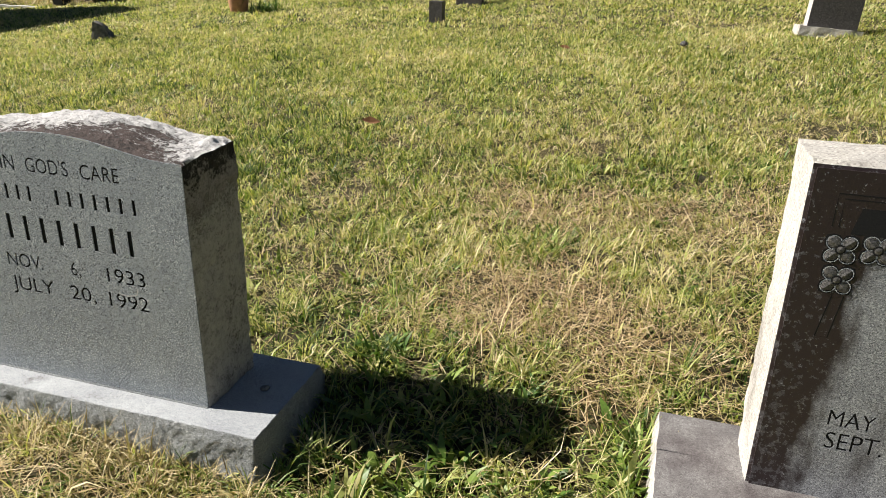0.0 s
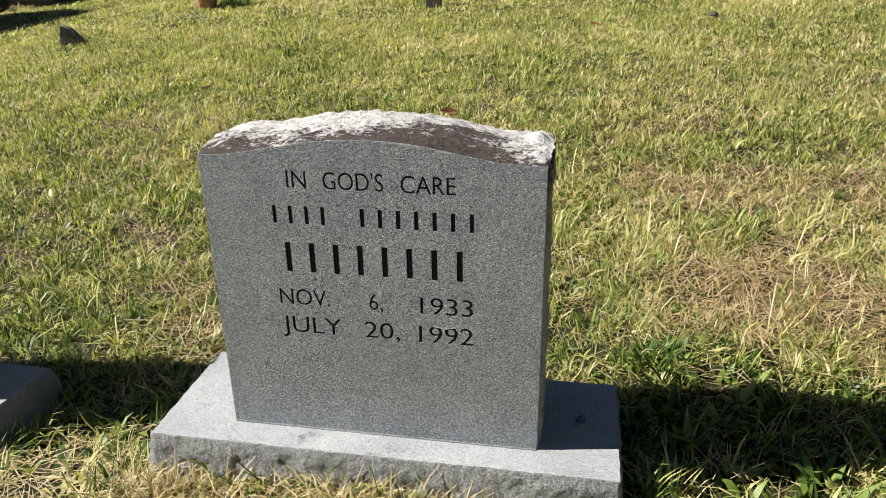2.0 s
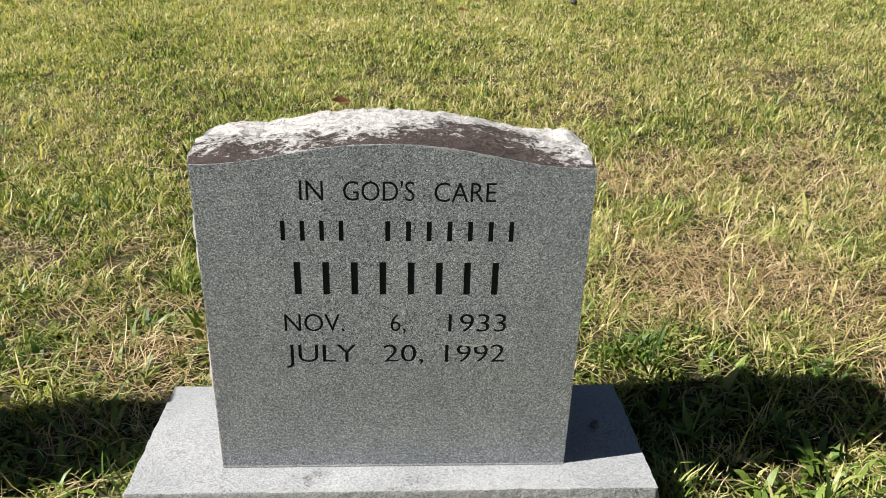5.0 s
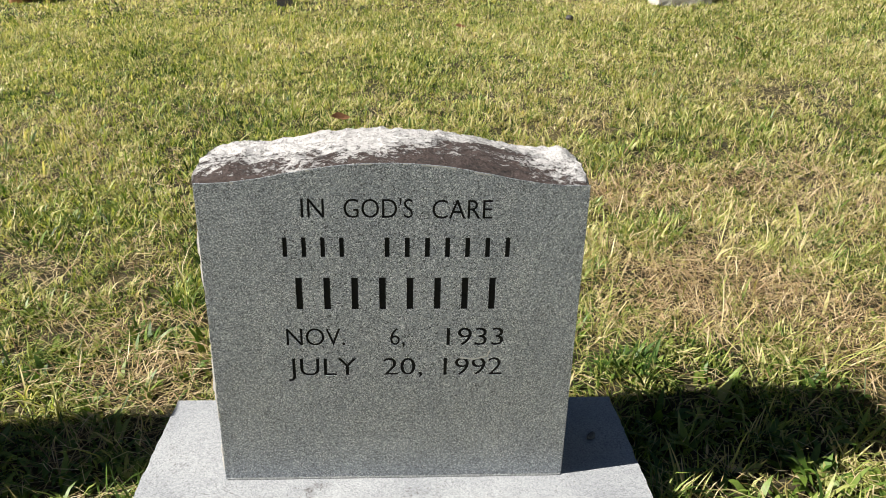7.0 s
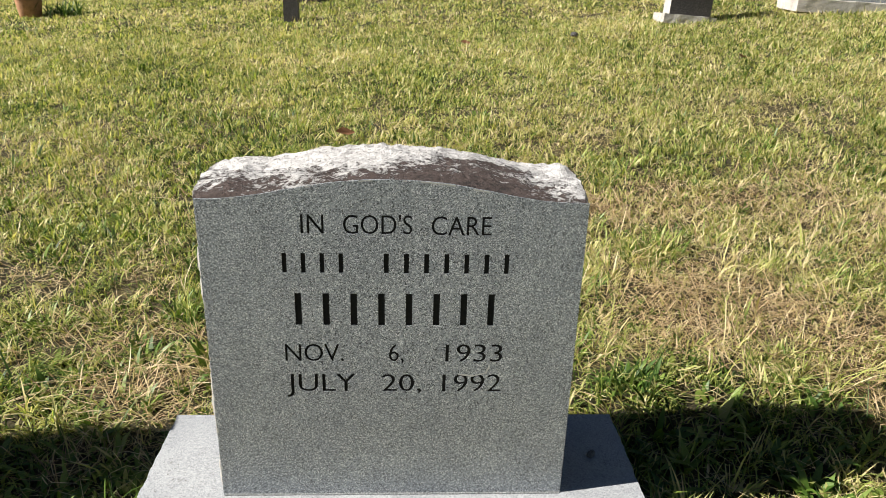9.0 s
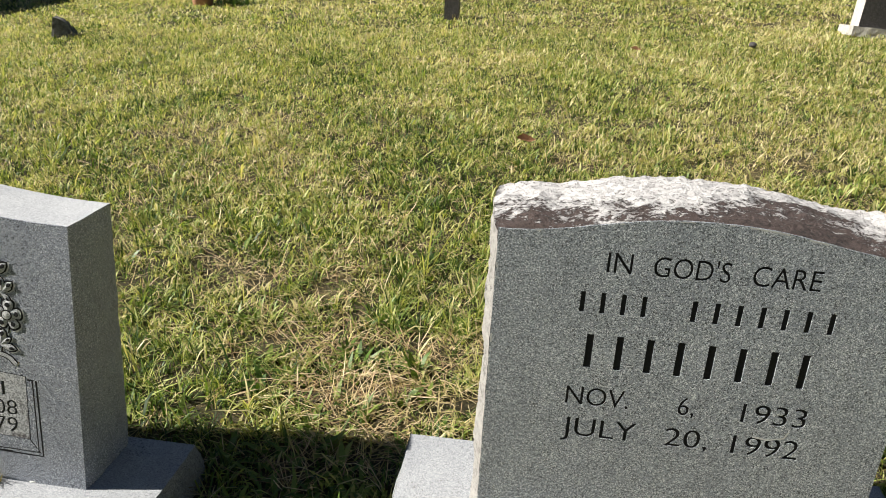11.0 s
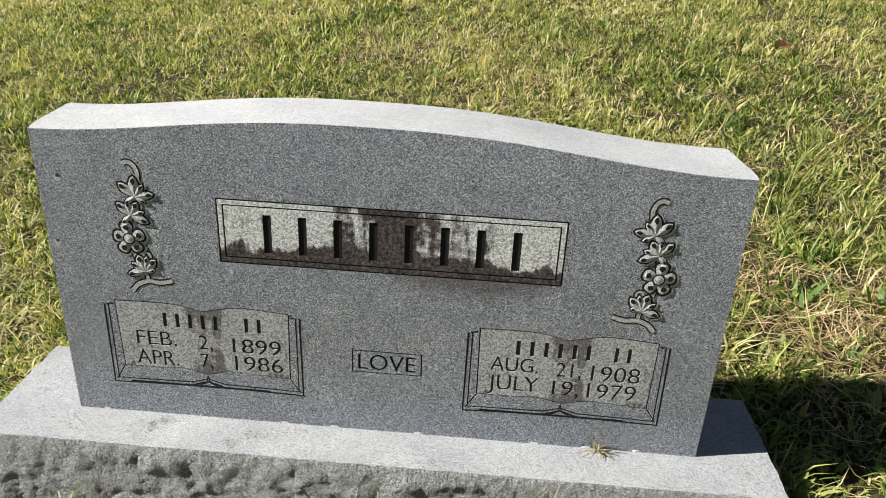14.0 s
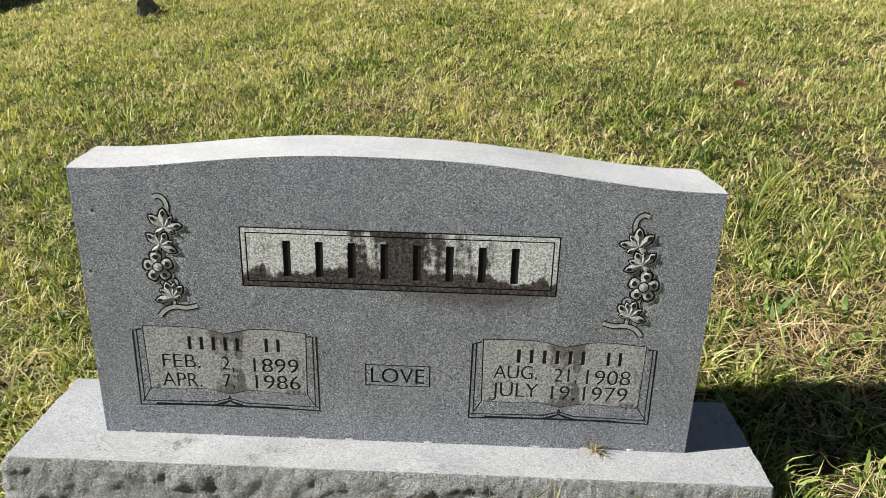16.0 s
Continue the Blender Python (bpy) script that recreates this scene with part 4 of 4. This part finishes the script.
# the large monument whose shade crosses the lawn
m = thing("monument", pose(-8.4, 5.35, on_ground(-8.4, 5.35, 0.05), 0, 0, -14), "large dark grey granite family monument on a stepped base", "monument")
part("base", block((0.85, 3.0, 0.3), 12.0, 0.01, (8, 18, 4)), GRANITE_ROUGH, m)
part("die", block((0.5, 2.9, 2.3), 13.0, 0.003, (6, 16, 10)), GRANITE_BLUE, m).location.z = 0.3


# ---- small things lying about ----
def dry_leaf(x, y, size, turn, label):
    bm = bmesh.new()
    prof = [(0, 0.1), (0.2, 0.55), (0.45, 1.0), (0.7, 0.75), (1.0, 0.05)]
    rows = []
    for a, b in prof:
        z = 0.25 * size * (a - 0.5) ** 2
        rows.append([bm.verts.new(((a - 0.5) * size, s * b * size * 0.33, z + 0.12 * size * abs(s) * b)) for s in (-1, 0, 1)])
    for i in range(4):
        for s in range(2):
            bm.faces.new((rows[i][s], rows[i + 1][s], rows[i + 1][s + 1], rows[i][s + 1]))
    bmesh.ops.solidify(bm, geom=bm.faces[:], thickness=0.0008)
    ob = finish("dry_leaf", bm, DRY_LEAF)
    ob.matrix_world = pose(x, y, ground_z(x, y) + 0.056, 22, 8, turn)
    return tagged(ob, label, "leaf", "fallen leaves")


dry_leaf(0.03, 2.38, 0.1, 30, "curled orange-brown fallen leaf lying on grass")
dry_leaf(2.37, 3.56, 0.09, 80, "curled orange-brown fallen leaf lying on grass")
dry_leaf(0.72, 4.35, 0.08, 10, "flat brown fallen leaf lying on grass")
bm = bmesh.new()
bmesh.ops.create_icosphere(bm, subdivisions=2, radius=0.007)
for vv in bm.verts:
    vv.co *= 1 + 0.5 * crag(*vv.co, 0.008, 4)
    vv.co.x *= 1.6
ob = finish("mulch_chip", bm, FIELDSTONE)
ob.matrix_world = pose(0.692, 0.107, 0.205, 0, 0, 35)
tagged(ob, "tiny dark wood chip lying on the granite base", "wood chip")
bm = bmesh.new()
bmesh.ops.create_icosphere(bm, subdivisions=3, radius=0.026)
for vv in bm.verts:
    vv.co *= 1 + 0.3 * crag(*vv.co, 0.02, 2)
    vv.co.z *= 0.8
ob = finish("pine_cone", bm, DARK_STONE)
ob.matrix_world = pose(1.53, 4.56, ground_z(1.53, 4.56) + 0.035)
tagged(ob, "small dark weathered pine cone lying in the grass", "pine cone")


# ---- grass ----
SPANS = [(-0.18, 0.79, -0.075, 0.26), (-2.05, -0.58, -0.1, 0.22), (1.55, 2.56, -0.06, 0.28)]  # stone bases: x0, x1, y0, y1


def free_of_stones(x, y, grow=0.0):
    ok = np.ones(len(x), bool)
    for x0, x1, y0, y1 in SPANS:
        ok &= ~((x > x0 - grow) & (x < x1 + grow) & (y > y0 - grow) & (y < y1 + grow))
    return ok


def near_stones(x, y, d):
    return ~free_of_stones(x, y, d)


GRID_STEP = 0.05
GX, GY = np.arange(-12, 8, GRID_STEP), np.arange(-5, 13, GRID_STEP)
HEIGHTS = np.array([[ground_z(a, b) for a in GX] for b in GY])
THICK = np.array([[0.55 * noise.noise(Vector((a * 2.1, b * 2.1, 11))) + 0.85 * noise.noise(Vector((a * 8.5, b * 8.5, 5))) for a in GX] for b in GY])
PATCH = np.array([[noise.noise(Vector((a * 1.3, b * 1.3, 31))) + 0.8 * noise.noise(Vector((a * 5.2, b * 5.2, 17))) for a in GX] for b in GY])


def lookup(table, x, y):
    fx, fy = (np.clip(x, GX[1], GX[-3]) - GX[0]) / GRID_STEP, (np.clip(y, GY[1], GY[-3]) - GY[0]) / GRID_STEP
    i, j = fx.astype(int), fy.astype(int)
    u, v = fx - i, fy - j
    return table[j, i] * (1 - u) * (1 - v) + table[j, i + 1] * u * (1 - v) + table[j + 1, i] * (1 - u) * v + table[j + 1, i + 1] * u * v


rng = np.random.default_rng(7)
# worn dry patches of the lawn: x, y and half widths
DRY = [(1.22, 0.82, 0.3, 0.17), (1.75, 1.5, 0.5, 0.25), (-0.2, -0.32, 1.4, 0.1), (0.75, 2.3, 0.6, 0.25), (-1.6, 2.6, 0.5, 0.2), (2.3, 2.6, 0.7, 0.4), (0.95, 1.5, 0.3, 0.15), (1.35, 0.52, 0.28, 0.16), (-0.28, 0.45, 0.2, 0.2)]


def dryness(x, y):
    worn = np.clip(sum(np.exp(-(((x - a) / c) ** 2 + ((y - b) / d) ** 2)) for a, b, c, d in DRY), 0, 1)
    return worn * np.clip(0.45 + 0.9 * lookup(PATCH, x * 1.7 + 0.4, y * 1.7 - 1.0) - 0.5 * lookup(THICK, x, y), 0, 1)


def shade_wear(x, y):
    """Thin turf in the damp shade beside the stones."""
    return np.exp(-(((x - 1.12) / 0.36) ** 2 + ((y - 0.14) / 0.2) ** 2)) + np.exp(-(((x + 0.38) / 0.22) ** 2 + ((y - 0.14) / 0.2) ** 2))


def lawn_tone(x, y):
    """0 deep green to 1 dead straw: greener behind the left of the row, drier on the right."""
    side = 0.06 * np.tanh((x - 0.3) / 0.9) * np.clip((4.5 - y) / 3, 0, 1)
    return 0.435 + 0.22 * lookup(PATCH, x, y) + 0.16 * dryness(x, y) + side + 0.024 * np.clip(y - 0.9, 0, 5)


def ribbons(x, y, z, length, width, heading, rise, droop, twist):
    """Blades of five points: two cross lines and a tip. rise: angle up from the ground; droop: how far it bends over."""
    n = len(x)
    dx, dy = np.cos(heading), np.sin(heading)
    sx, sy = -np.sin(heading + twist) * width / 2, np.cos(heading + twist) * width / 2
    co = np.empty((n, 5, 3))
    r1, r2 = rise, rise - droop
    mx, mz = length * 0.5 * np.cos(r1), length * 0.5 * np.sin(r1)
    tx, tz = mx + length * 0.5 * np.cos(r2), np.maximum(mz + length * 0.5 * np.sin(r2), 0.002)
    for k, (h, up, wd) in enumerate(((0 * mx, 0 * mz - 0.004, 0.8), (0 * mx, 0 * mz - 0.004, -0.8), (mx, mz, 1.0), (mx, mz, -1.0), (tx, tz, 0.0))):
        co[:, k, 0] = x + dx * h + sx * wd
        co[:, k, 1] = y + dy * h + sy * wd
        co[:, k, 2] = z + up
    return co


def leaves(x, y, z, length, width, heading, rise, droop, twist):
    """Longer blades of seven points that arch over towards the tip."""
    n = len(x)
    dx, dy = np.cos(heading), np.sin(heading)
    sx, sy = -np.sin(heading + twist) * width / 2, np.cos(heading + twist) * width / 2
    co = np.empty((n, 7, 3))
    h, up = 0 * x, 0 * x - 0.004
    for k, (wd, bend) in enumerate(((0.55, 0.0), (1.0, 0.45), (0.8, 1.0), (0.0, 0.0))):
        for side in ((1, -1) if wd else (0,)):
            q = 2 * k + (1 if side < 0 else 0)
            co[:, q, 0] = x + dx * h + sx * wd * side
            co[:, q, 1] = y + dy * h + sy * wd * side
            co[:, q, 2] = z + up
        a = rise - droop * bend
        h = h + length / 3 * np.cos(a)
        up = np.maximum(up + length / 3 * np.sin(a), 0.003)
    return co


def mesh_of(name, chunks, mat):
    """One mesh of many blades; each chunk is the blades' points and their tones."""
    co, tone, loops, starts, at, used = [], [], [], [], 0, 0
    for c, t in chunks:
        n, k = c.shape[:2]
        order = np.array([0, 1, 3, 2, 2, 3, 4] if k == 5 else [0, 1, 3, 2, 2, 3, 5, 4, 4, 5, 6])
        first = np.array([0, 4] if k == 5 else [0, 4, 8])
        co.append(c.reshape(-1))
        tone.append(np.repeat(np.broadcast_to(t, (n,)), k))
        loops.append((at + np.arange(n)[:, None] * k + order).reshape(-1))
        starts.append((used + np.arange(n)[:, None] * len(order) + first).reshape(-1))
        at, used = at + n * k, used + n * len(order)
    me = bpy.data.meshes.new(name)
    me.vertices.add(at)
    me.vertices.foreach_set("co", np.concatenate(co).astype(np.float32))
    me.loops.add(used)
    me.loops.foreach_set("vertex_index", np.concatenate(loops).astype(np.int32))
    starts = np.concatenate(starts)
    me.polygons.add(len(starts))
    me.polygons.foreach_set("loop_start", starts.astype(np.int32))
    me.update(calc_edges=True)
    me.attributes.new("tone", "FLOAT", "POINT").data.foreach_set("value", np.concatenate(tone).astype(np.float32))
    me.materials.append(mat)
    return new(name, me)


def scatter(x0, x1, y0, y1, per_m2, height, width, cover=-0.25, upright=0.76, per=9):
    """Mown turf: small bunches of short blades that lean together."""
    c = int((x1 - x0) * (y1 - y0) * per_m2) // per
    n = c * per
    spread = 0.012 * (width / 0.0027)
    x = np.repeat(rng.uniform(x0, x1, c), per) + rng.normal(0, spread, n)
    y = np.repeat(rng.uniform(y0, y1, c), per) + rng.normal(0, spread, n)
    size, stand, comb, own = (np.repeat(q, per) for q in (rng.lognormal(0, 0.32, c), rng.normal(upright, 0.34, c), rng.uniform(0, 6.2832, c), rng.normal(0, 0.13, c)))
    broad = np.where(rng.uniform(0, 1, n) < 0.25, 1.9 if width < 0.005 else 1.4, 1.0)
    thick = lookup(THICK, x, y)
    keep = free_of_stones(x, y, 0.004) & (thick + rng.normal(0, 0.35, n) - 0.22 * dryness(x, y) - 0.25 * shade_wear(x, y) > cover)
    x, y, thick, size, stand, comb, broad, own = (q[keep] for q in (x, y, thick, size, stand, comb, broad, own))
    n = len(x)
    tall = np.where(near_stones(x, y, 0.035), 1.35, 1.0) * (1 + 0.45 * np.clip(thick, -1, 1.2)) * (1 - 0.3 * shade_wear(x, y))
    length = height * size * rng.lognormal(0, 0.22, n) * tall
    rise = np.clip(stand + rng.normal(0, 0.3, n), 0.08, 1.5)
    co = ribbons(x, y, lookup(HEIGHTS, x, y), length, width * broad * rng.uniform(0.6, 1.4, n), comb + rng.normal(0, 0.9, n), rise, rng.uniform(0.1, 1.1, n), rng.normal(0, 0.5, n))
    return co, lawn_tone(x, y) + own


def clumps(x0, x1, y0, y1, per_m2, lo, hi, height, width, cover=0.0):
    """Crowns of longer arching blades that spread from one root, gathered where the turf is thick."""
    c = int((x1 - x0) * (y1 - y0) * per_m2)
    cx, cy = rng.uniform(x0, x1, c), rng.uniform(y0, y1, c)
    thick = lookup(THICK, cx, cy)
    keep = free_of_stones(cx, cy, 0.012) & (thick + rng.normal(0, 0.3, c) - 0.35 * dryness(cx, cy) - 0.5 * shade_wear(cx, cy) > cover)
    cx, cy, thick = cx[keep], cy[keep], thick[keep]
    c = len(cx)
    count = rng.integers(lo, hi, c)
    size, own, lean = rng.lognormal(0, 0.3, c) * (1 + 0.3 * np.clip(thick, -0.5, 1)), rng.normal(-0.03, 0.19, c), rng.uniform(0, 6.2832, c)
    x, y, size, own, lean = (np.repeat(q, count) for q in (cx, cy, size, own, lean))
    n = len(x)
    head = np.where(rng.uniform(0, 1, n) < 0.45, lean + rng.normal(0, 0.6, n), rng.uniform(0, 6.2832, n))
    x, y = x + rng.normal(0, 0.011, n), y + rng.normal(0, 0.011, n)
    keep = free_of_stones(x, y, 0.004)
    x, y, size, own, head = x[keep], y[keep], size[keep], own[keep], head[keep]
    n = len(x)
    co = leaves(x, y, lookup(HEIGHTS, x, y), height * size * rng.lognormal(0, 0.28, n), width * rng.lognormal(0, 0.35, n), head, np.clip(rng.normal(0.95, 0.32, n), 0.2, 1.5), rng.uniform(0.2, 1.7, n), rng.normal(0, 0.6, n))
    return co, lawn_tone(x, y) + own


lawn = [scatter(-3.6, 2.6, -0.75, 1.2, 14500, 0.034, 0.0034, 0.02, 0.62), scatter(-5.2, 3.8, 1.2, 3.0, 13500, 0.031, 0.0038, -0.3, 0.68),
        scatter(-7.2, 5.0, 3.0, 5.4, 11500, 0.031, 0.0045, -0.9, 0.6), scatter(-10.5, 6.5, 5.4, 9.5, 4200, 0.034, 0.0085, -0.9, 0.5), scatter(-11.5, 7.5, 9.5, 12.5, 800, 0.05, 0.016),
        scatter(-7, 5.5, -4.6, -0.75, 600, 0.045, 0.010, -0.9), scatter(-9, -3.6, -0.75, 1.2, 600, 0.045, 0.010, -0.9), scatter(-9, -5.2, 1.2, 3.0, 600, 0.045, 0.010, -0.9),
        scatter(2.6, 6.5, -0.75, 1.2, 600, 0.045, 0.010, -0.9), scatter(3.8, 6.5, 1.2, 3.0, 600, 0.045, 0.010, -0.9),
        clumps(-3.2, 2.6, -0.7, 1.2, 480, 8, 22, 0.056, 0.0033, -0.1), clumps(-4.5, 3.4, 1.2, 2.6, 300, 7, 16, 0.05, 0.0046, -0.1), clumps(-5.5, 4.2, 2.6, 4.4, 170, 6, 12, 0.045, 0.0046, -0.2)]
tagged(mesh_of("grass", lawn, GRASS), "short mown lawn grass, yellow-green with dry patches", "grass", kind="stuff")


def tufts(spots):
    out = []
    for cx, cy, r, n, height, width in spots:
        a, d = rng.uniform(0, 6.2832, n), r * np.sqrt(rng.uniform(0, 1, n))
        x, y = cx + d * np.cos(a), cy + d * np.sin(a)
        keep = free_of_stones(x, y, 0.006)
        x, y, a = x[keep], y[keep], a[keep]
        k = len(x)
        if k:
            co = leaves(x, y, lookup(HEIGHTS, x, y), height * rng.uniform(0.6, 1.25, k), width * rng.uniform(0.6, 1.3, k), a + rng.normal(0, 0.7, k),
                        rng.uniform(0.5, 1.4, k), rng.uniform(0.2, 1.3, k), rng.normal(0, 0.4, k))
            out.append((co, np.full(k, rng.uniform(0.25, 0.9))))
    return out


spots = [(1.14, 1.13, 0.10, 150, 0.085, 0.006), (1.2, 1.22, 0.07, 70, 0.08, 0.005), (-0.69, 0.86, 0.06, 70, 0.07, 0.006), (0.86, 0.42, 0.06, 40, 0.07, 0.011),
         (0.98, 0.3, 0.12, 60, 0.06, 0.012), (1.25, 0.28, 0.1, 50, 0.06, 0.011), (-0.4, 0.25, 0.12, 60, 0.06, 0.010), (-0.28, 0.1, 0.06, 40, 0.09, 0.004)]
for _ in range(420):
    spots.append((rng.uniform(-3.6, 3.2), rng.uniform(-0.4, 3.6), rng.uniform(0.015, 0.07), int(rng.integers(8, 30)), rng.uniform(0.035, 0.07), rng.uniform(0.004, 0.009)))
for _ in range(60):
    spots.append((rng.uniform(-0.6, 1.75), rng.uniform(0.2, 0.95), rng.uniform(0.02, 0.06), int(rng.integers(8, 22)), rng.uniform(0.035, 0.065), rng.uniform(0.004, 0.01)))
for _ in range(90):
    spots.append((rng.uniform(-2.3, 1.0), rng.uniform(-0.55, -0.12), rng.uniform(0.015, 0.05), int(rng.integers(6, 20)), rng.uniform(0.03, 0.055), rng.uniform(0.003, 0.007)))
# low broad-leaved weeds, most of them in the damp shade beside the stones
for _ in range(60):
    spots.append((rng.uniform(0.82, 1.6), rng.uniform(-0.12, 0.3), 0.018, int(rng.integers(5, 10)), rng.uniform(0.05, 0.085), rng.uniform(0.012, 0.02)))
for _ in range(60):
    spots.append((rng.uniform(-0.62, -0.16), rng.uniform(-0.1, 0.7), 0.018, int(rng.integers(5, 10)), rng.uniform(0.045, 0.08), rng.uniform(0.01, 0.018)))
for _ in range(90):
    spots.append((rng.uniform(-2.6, 2.4), rng.uniform(0.3, 2.6), 0.016, int(rng.integers(5, 9)), rng.uniform(0.04, 0.07), rng.uniform(0.009, 0.016)))
for x0, x1, y0, y1 in SPANS:
    for _ in range(60):
        e = rng.integers(0, 4)
        px = rng.uniform(x0, x1) if e < 2 else (x0 - 0.015, x1 + 0.015)[e - 2]
        py = rng.uniform(y0, y1) if e > 1 else (y0 - 0.02, y1 + 0.015)[e]
        spots.append((px, py, 0.03, 12, rng.uniform(0.045, 0.11), 0.004))
tagged(mesh_of("grass_tufts", tufts(spots), WEEDS), "green uncut grass tufts and broad weed leaves", "grass", kind="stuff")


def clippings(x0, x1, y0, y1, n, lo, hi, width, bare=-0.2):
    x, y = rng.uniform(x0, x1, n), rng.uniform(y0, y1, n)
    dry = 0.8 * dryness(x, y)
    keep = free_of_stones(x, y, 0.01) & (rng.uniform(-0.9, 0.9, n) - 1.6 * dry < bare - lookup(THICK, x, y) + 0.5 * lookup(PATCH, x, y) + 0.25 * np.clip(x - 0.3, -1, 1.5))
    x, y = x[keep], y[keep]
    k = len(x)
    z = lookup(HEIGHTS, x, y) + rng.uniform(0.006, 0.04, k)
    co = ribbons(x, y, z, rng.uniform(lo, hi, k), width * rng.uniform(0.6, 1.3, k), rng.uniform(0, 6.2832, k), rng.normal(0.05, 0.25, k), rng.normal(0.1, 0.7, k), rng.normal(0, 0.4, k))
    return co, 0.45 + 0.25 * lookup(PATCH, x, y)


def edge_straw(n):
    """Long dead stems left uncut along the front of the bases."""
    out = []
    for x0, x1, y0, y1 in SPANS[:2]:
        x, y = rng.uniform(x0 - 0.05, x1 + 0.03, n), y0 - 0.01 - np.abs(rng.normal(0, 0.06, n))
        gap = lookup(THICK, x * 2.0, y + 3.0) + rng.normal(0, 0.3, n) > -0.1
        x, y = x[gap], y[gap]
        k = len(x)
        out.append((leaves(x, y, lookup(HEIGHTS, x, y), rng.uniform(0.04, 0.12, k), rng.uniform(0.0014, 0.0028, k), rng.uniform(0, 6.2832, k), rng.uniform(0.1, 1.3, k), rng.uniform(0, 1.4, k), rng.normal(0, 0.3, k)), rng.uniform(0.25, 0.7, k)))
    return out


straw = [*edge_straw(3400), clippings(-8.3, -6.2, 7.45, 8.8, 7000, 0.05, 0.14, 0.008, 0.6), clippings(-2.95, 2.6, -0.75, 1.4, 60000, 0.025, 0.11, 0.0022), clippings(-3.6, 3.6, 1.4, 3.2, 36000, 0.025, 0.1, 0.0027),
         clippings(-5.5, 4.5, 3.2, 6, 26000, 0.03, 0.1, 0.0046), clippings(-8, 6, 6, 9.5, 16000, 0.03, 0.1, 0.007), clippings(-2.6, 1.6, -0.7, -0.14, 7000, 0.02, 0.1, 0.002, 0.5)]
tagged(mesh_of("grass_clippings", straw, STRAW), "dry straw-coloured grass clippings scattered over the lawn", "dry grass", kind="stuff")

# dark weeds grown up beside the clay pot
a = rng.uniform(0, 6.2832, 90)
bush = leaves(0.16 * rng.normal(0.5, 0.6, 90), 0.08 * rng.normal(0, 1, 90), 0 * a, rng.uniform(0.12, 0.26, 90), np.full(90, 0.013), a, rng.uniform(0.5, 1.4, 90), rng.uniform(0.1, 0.9, 90), rng.normal(0, 0.3, 90))
ob = tagged(mesh_of("weed_clump", [(bush, 0.25)], WEEDS), "dark green weeds grown up beside a clay pot", "weeds")
ob.matrix_world = pose(-3.12, 6.75, ground_z(-3.12, 6.75))

# spiky plant behind the old kerb
a = rng.uniform(0, 6.2832, 60)
spikes = leaves(np.cos(a) * 0.03, np.sin(a) * 0.03, 0 * a, rng.uniform(0.25, 0.45, 60), np.full(60, 0.022), a, rng.uniform(0.5, 1.4, 60), rng.uniform(0.1, 0.5, 60), rng.normal(0, 0.2, 60))
ob = tagged(mesh_of("spiky_plant", [(spikes, 0.2)], WEEDS), "dark green spiky leaved plant growing by a kerb", "plant")
ob.matrix_world = pose(-7.75, 7.5, ground_z(-7.75, 7.5))

# longer, warmer straw matted on the worn patches
mats = []
for cx, cy, hx, hy, n in [(*d, int((1500 if d[1] < 0 else 1350) * min(1.0, d[2] * d[3] / 0.06))) for d in DRY[:3] + DRY[6:8]] + [
        (-0.35, 0.65, 0.26, 0.3, 1100), (1.4, 1.0, 0.6, 0.45, 1700), (-0.2, 1.6, 1.2, 0.5, 1300), (-1.6, 1.9, 1.2, 0.5, 1200)]:
    x, y = cx + rng.normal(0, hx * 0.8, n), cy + rng.normal(0, hy * 0.8, n)
    keep = free_of_stones(x, y, 0.012) & (lookup(THICK, x, y) + rng.normal(0, 0.15, n) < 0.1)
    x, y = x[keep], y[keep]
    k = len(x)
    far = 1 + 0.35 * np.clip(y - 1, 0, 3)
    mats.append((leaves(x, y, lookup(HEIGHTS, x, y) + rng.uniform(0.004, 0.034, k), rng.uniform(0.03, 0.14, k), 0.0023 * far * rng.uniform(0.6, 1.4, k), rng.uniform(0, 6.2832, k),
                        rng.normal(0.12, 0.22, k), rng.normal(0.15, 0.45, k), rng.normal(0, 0.3, k)), 0.5))
tagged(mesh_of("matted_straw", mats, STRAW_WARM), "warm tan dead grass matted on worn lawn patches", "dry grass", kind="stuff")

# dry weed caught in the joint of the wide headstone
wx = np.full(26, 0.0)
weed = leaves(wx + rng.normal(0, 0.006, 26), wx + rng.normal(0, 0.004, 26), wx, rng.uniform(0.02, 0.05, 26), np.full(26, 0.0025), rng.uniform(3.4, 6.0, 26), rng.uniform(0.3, 1.4, 26), rng.uniform(0, 0.8, 26), rng.normal(0, 0.4, 26))
ob = tagged(mesh_of("dry_weed", [(weed, 0.35)], STRAW), "small dry brown weed growing in the stone joint", "weed")
ob.matrix_world = double.matrix_world @ pose(0.954, -0.006, 0.002)
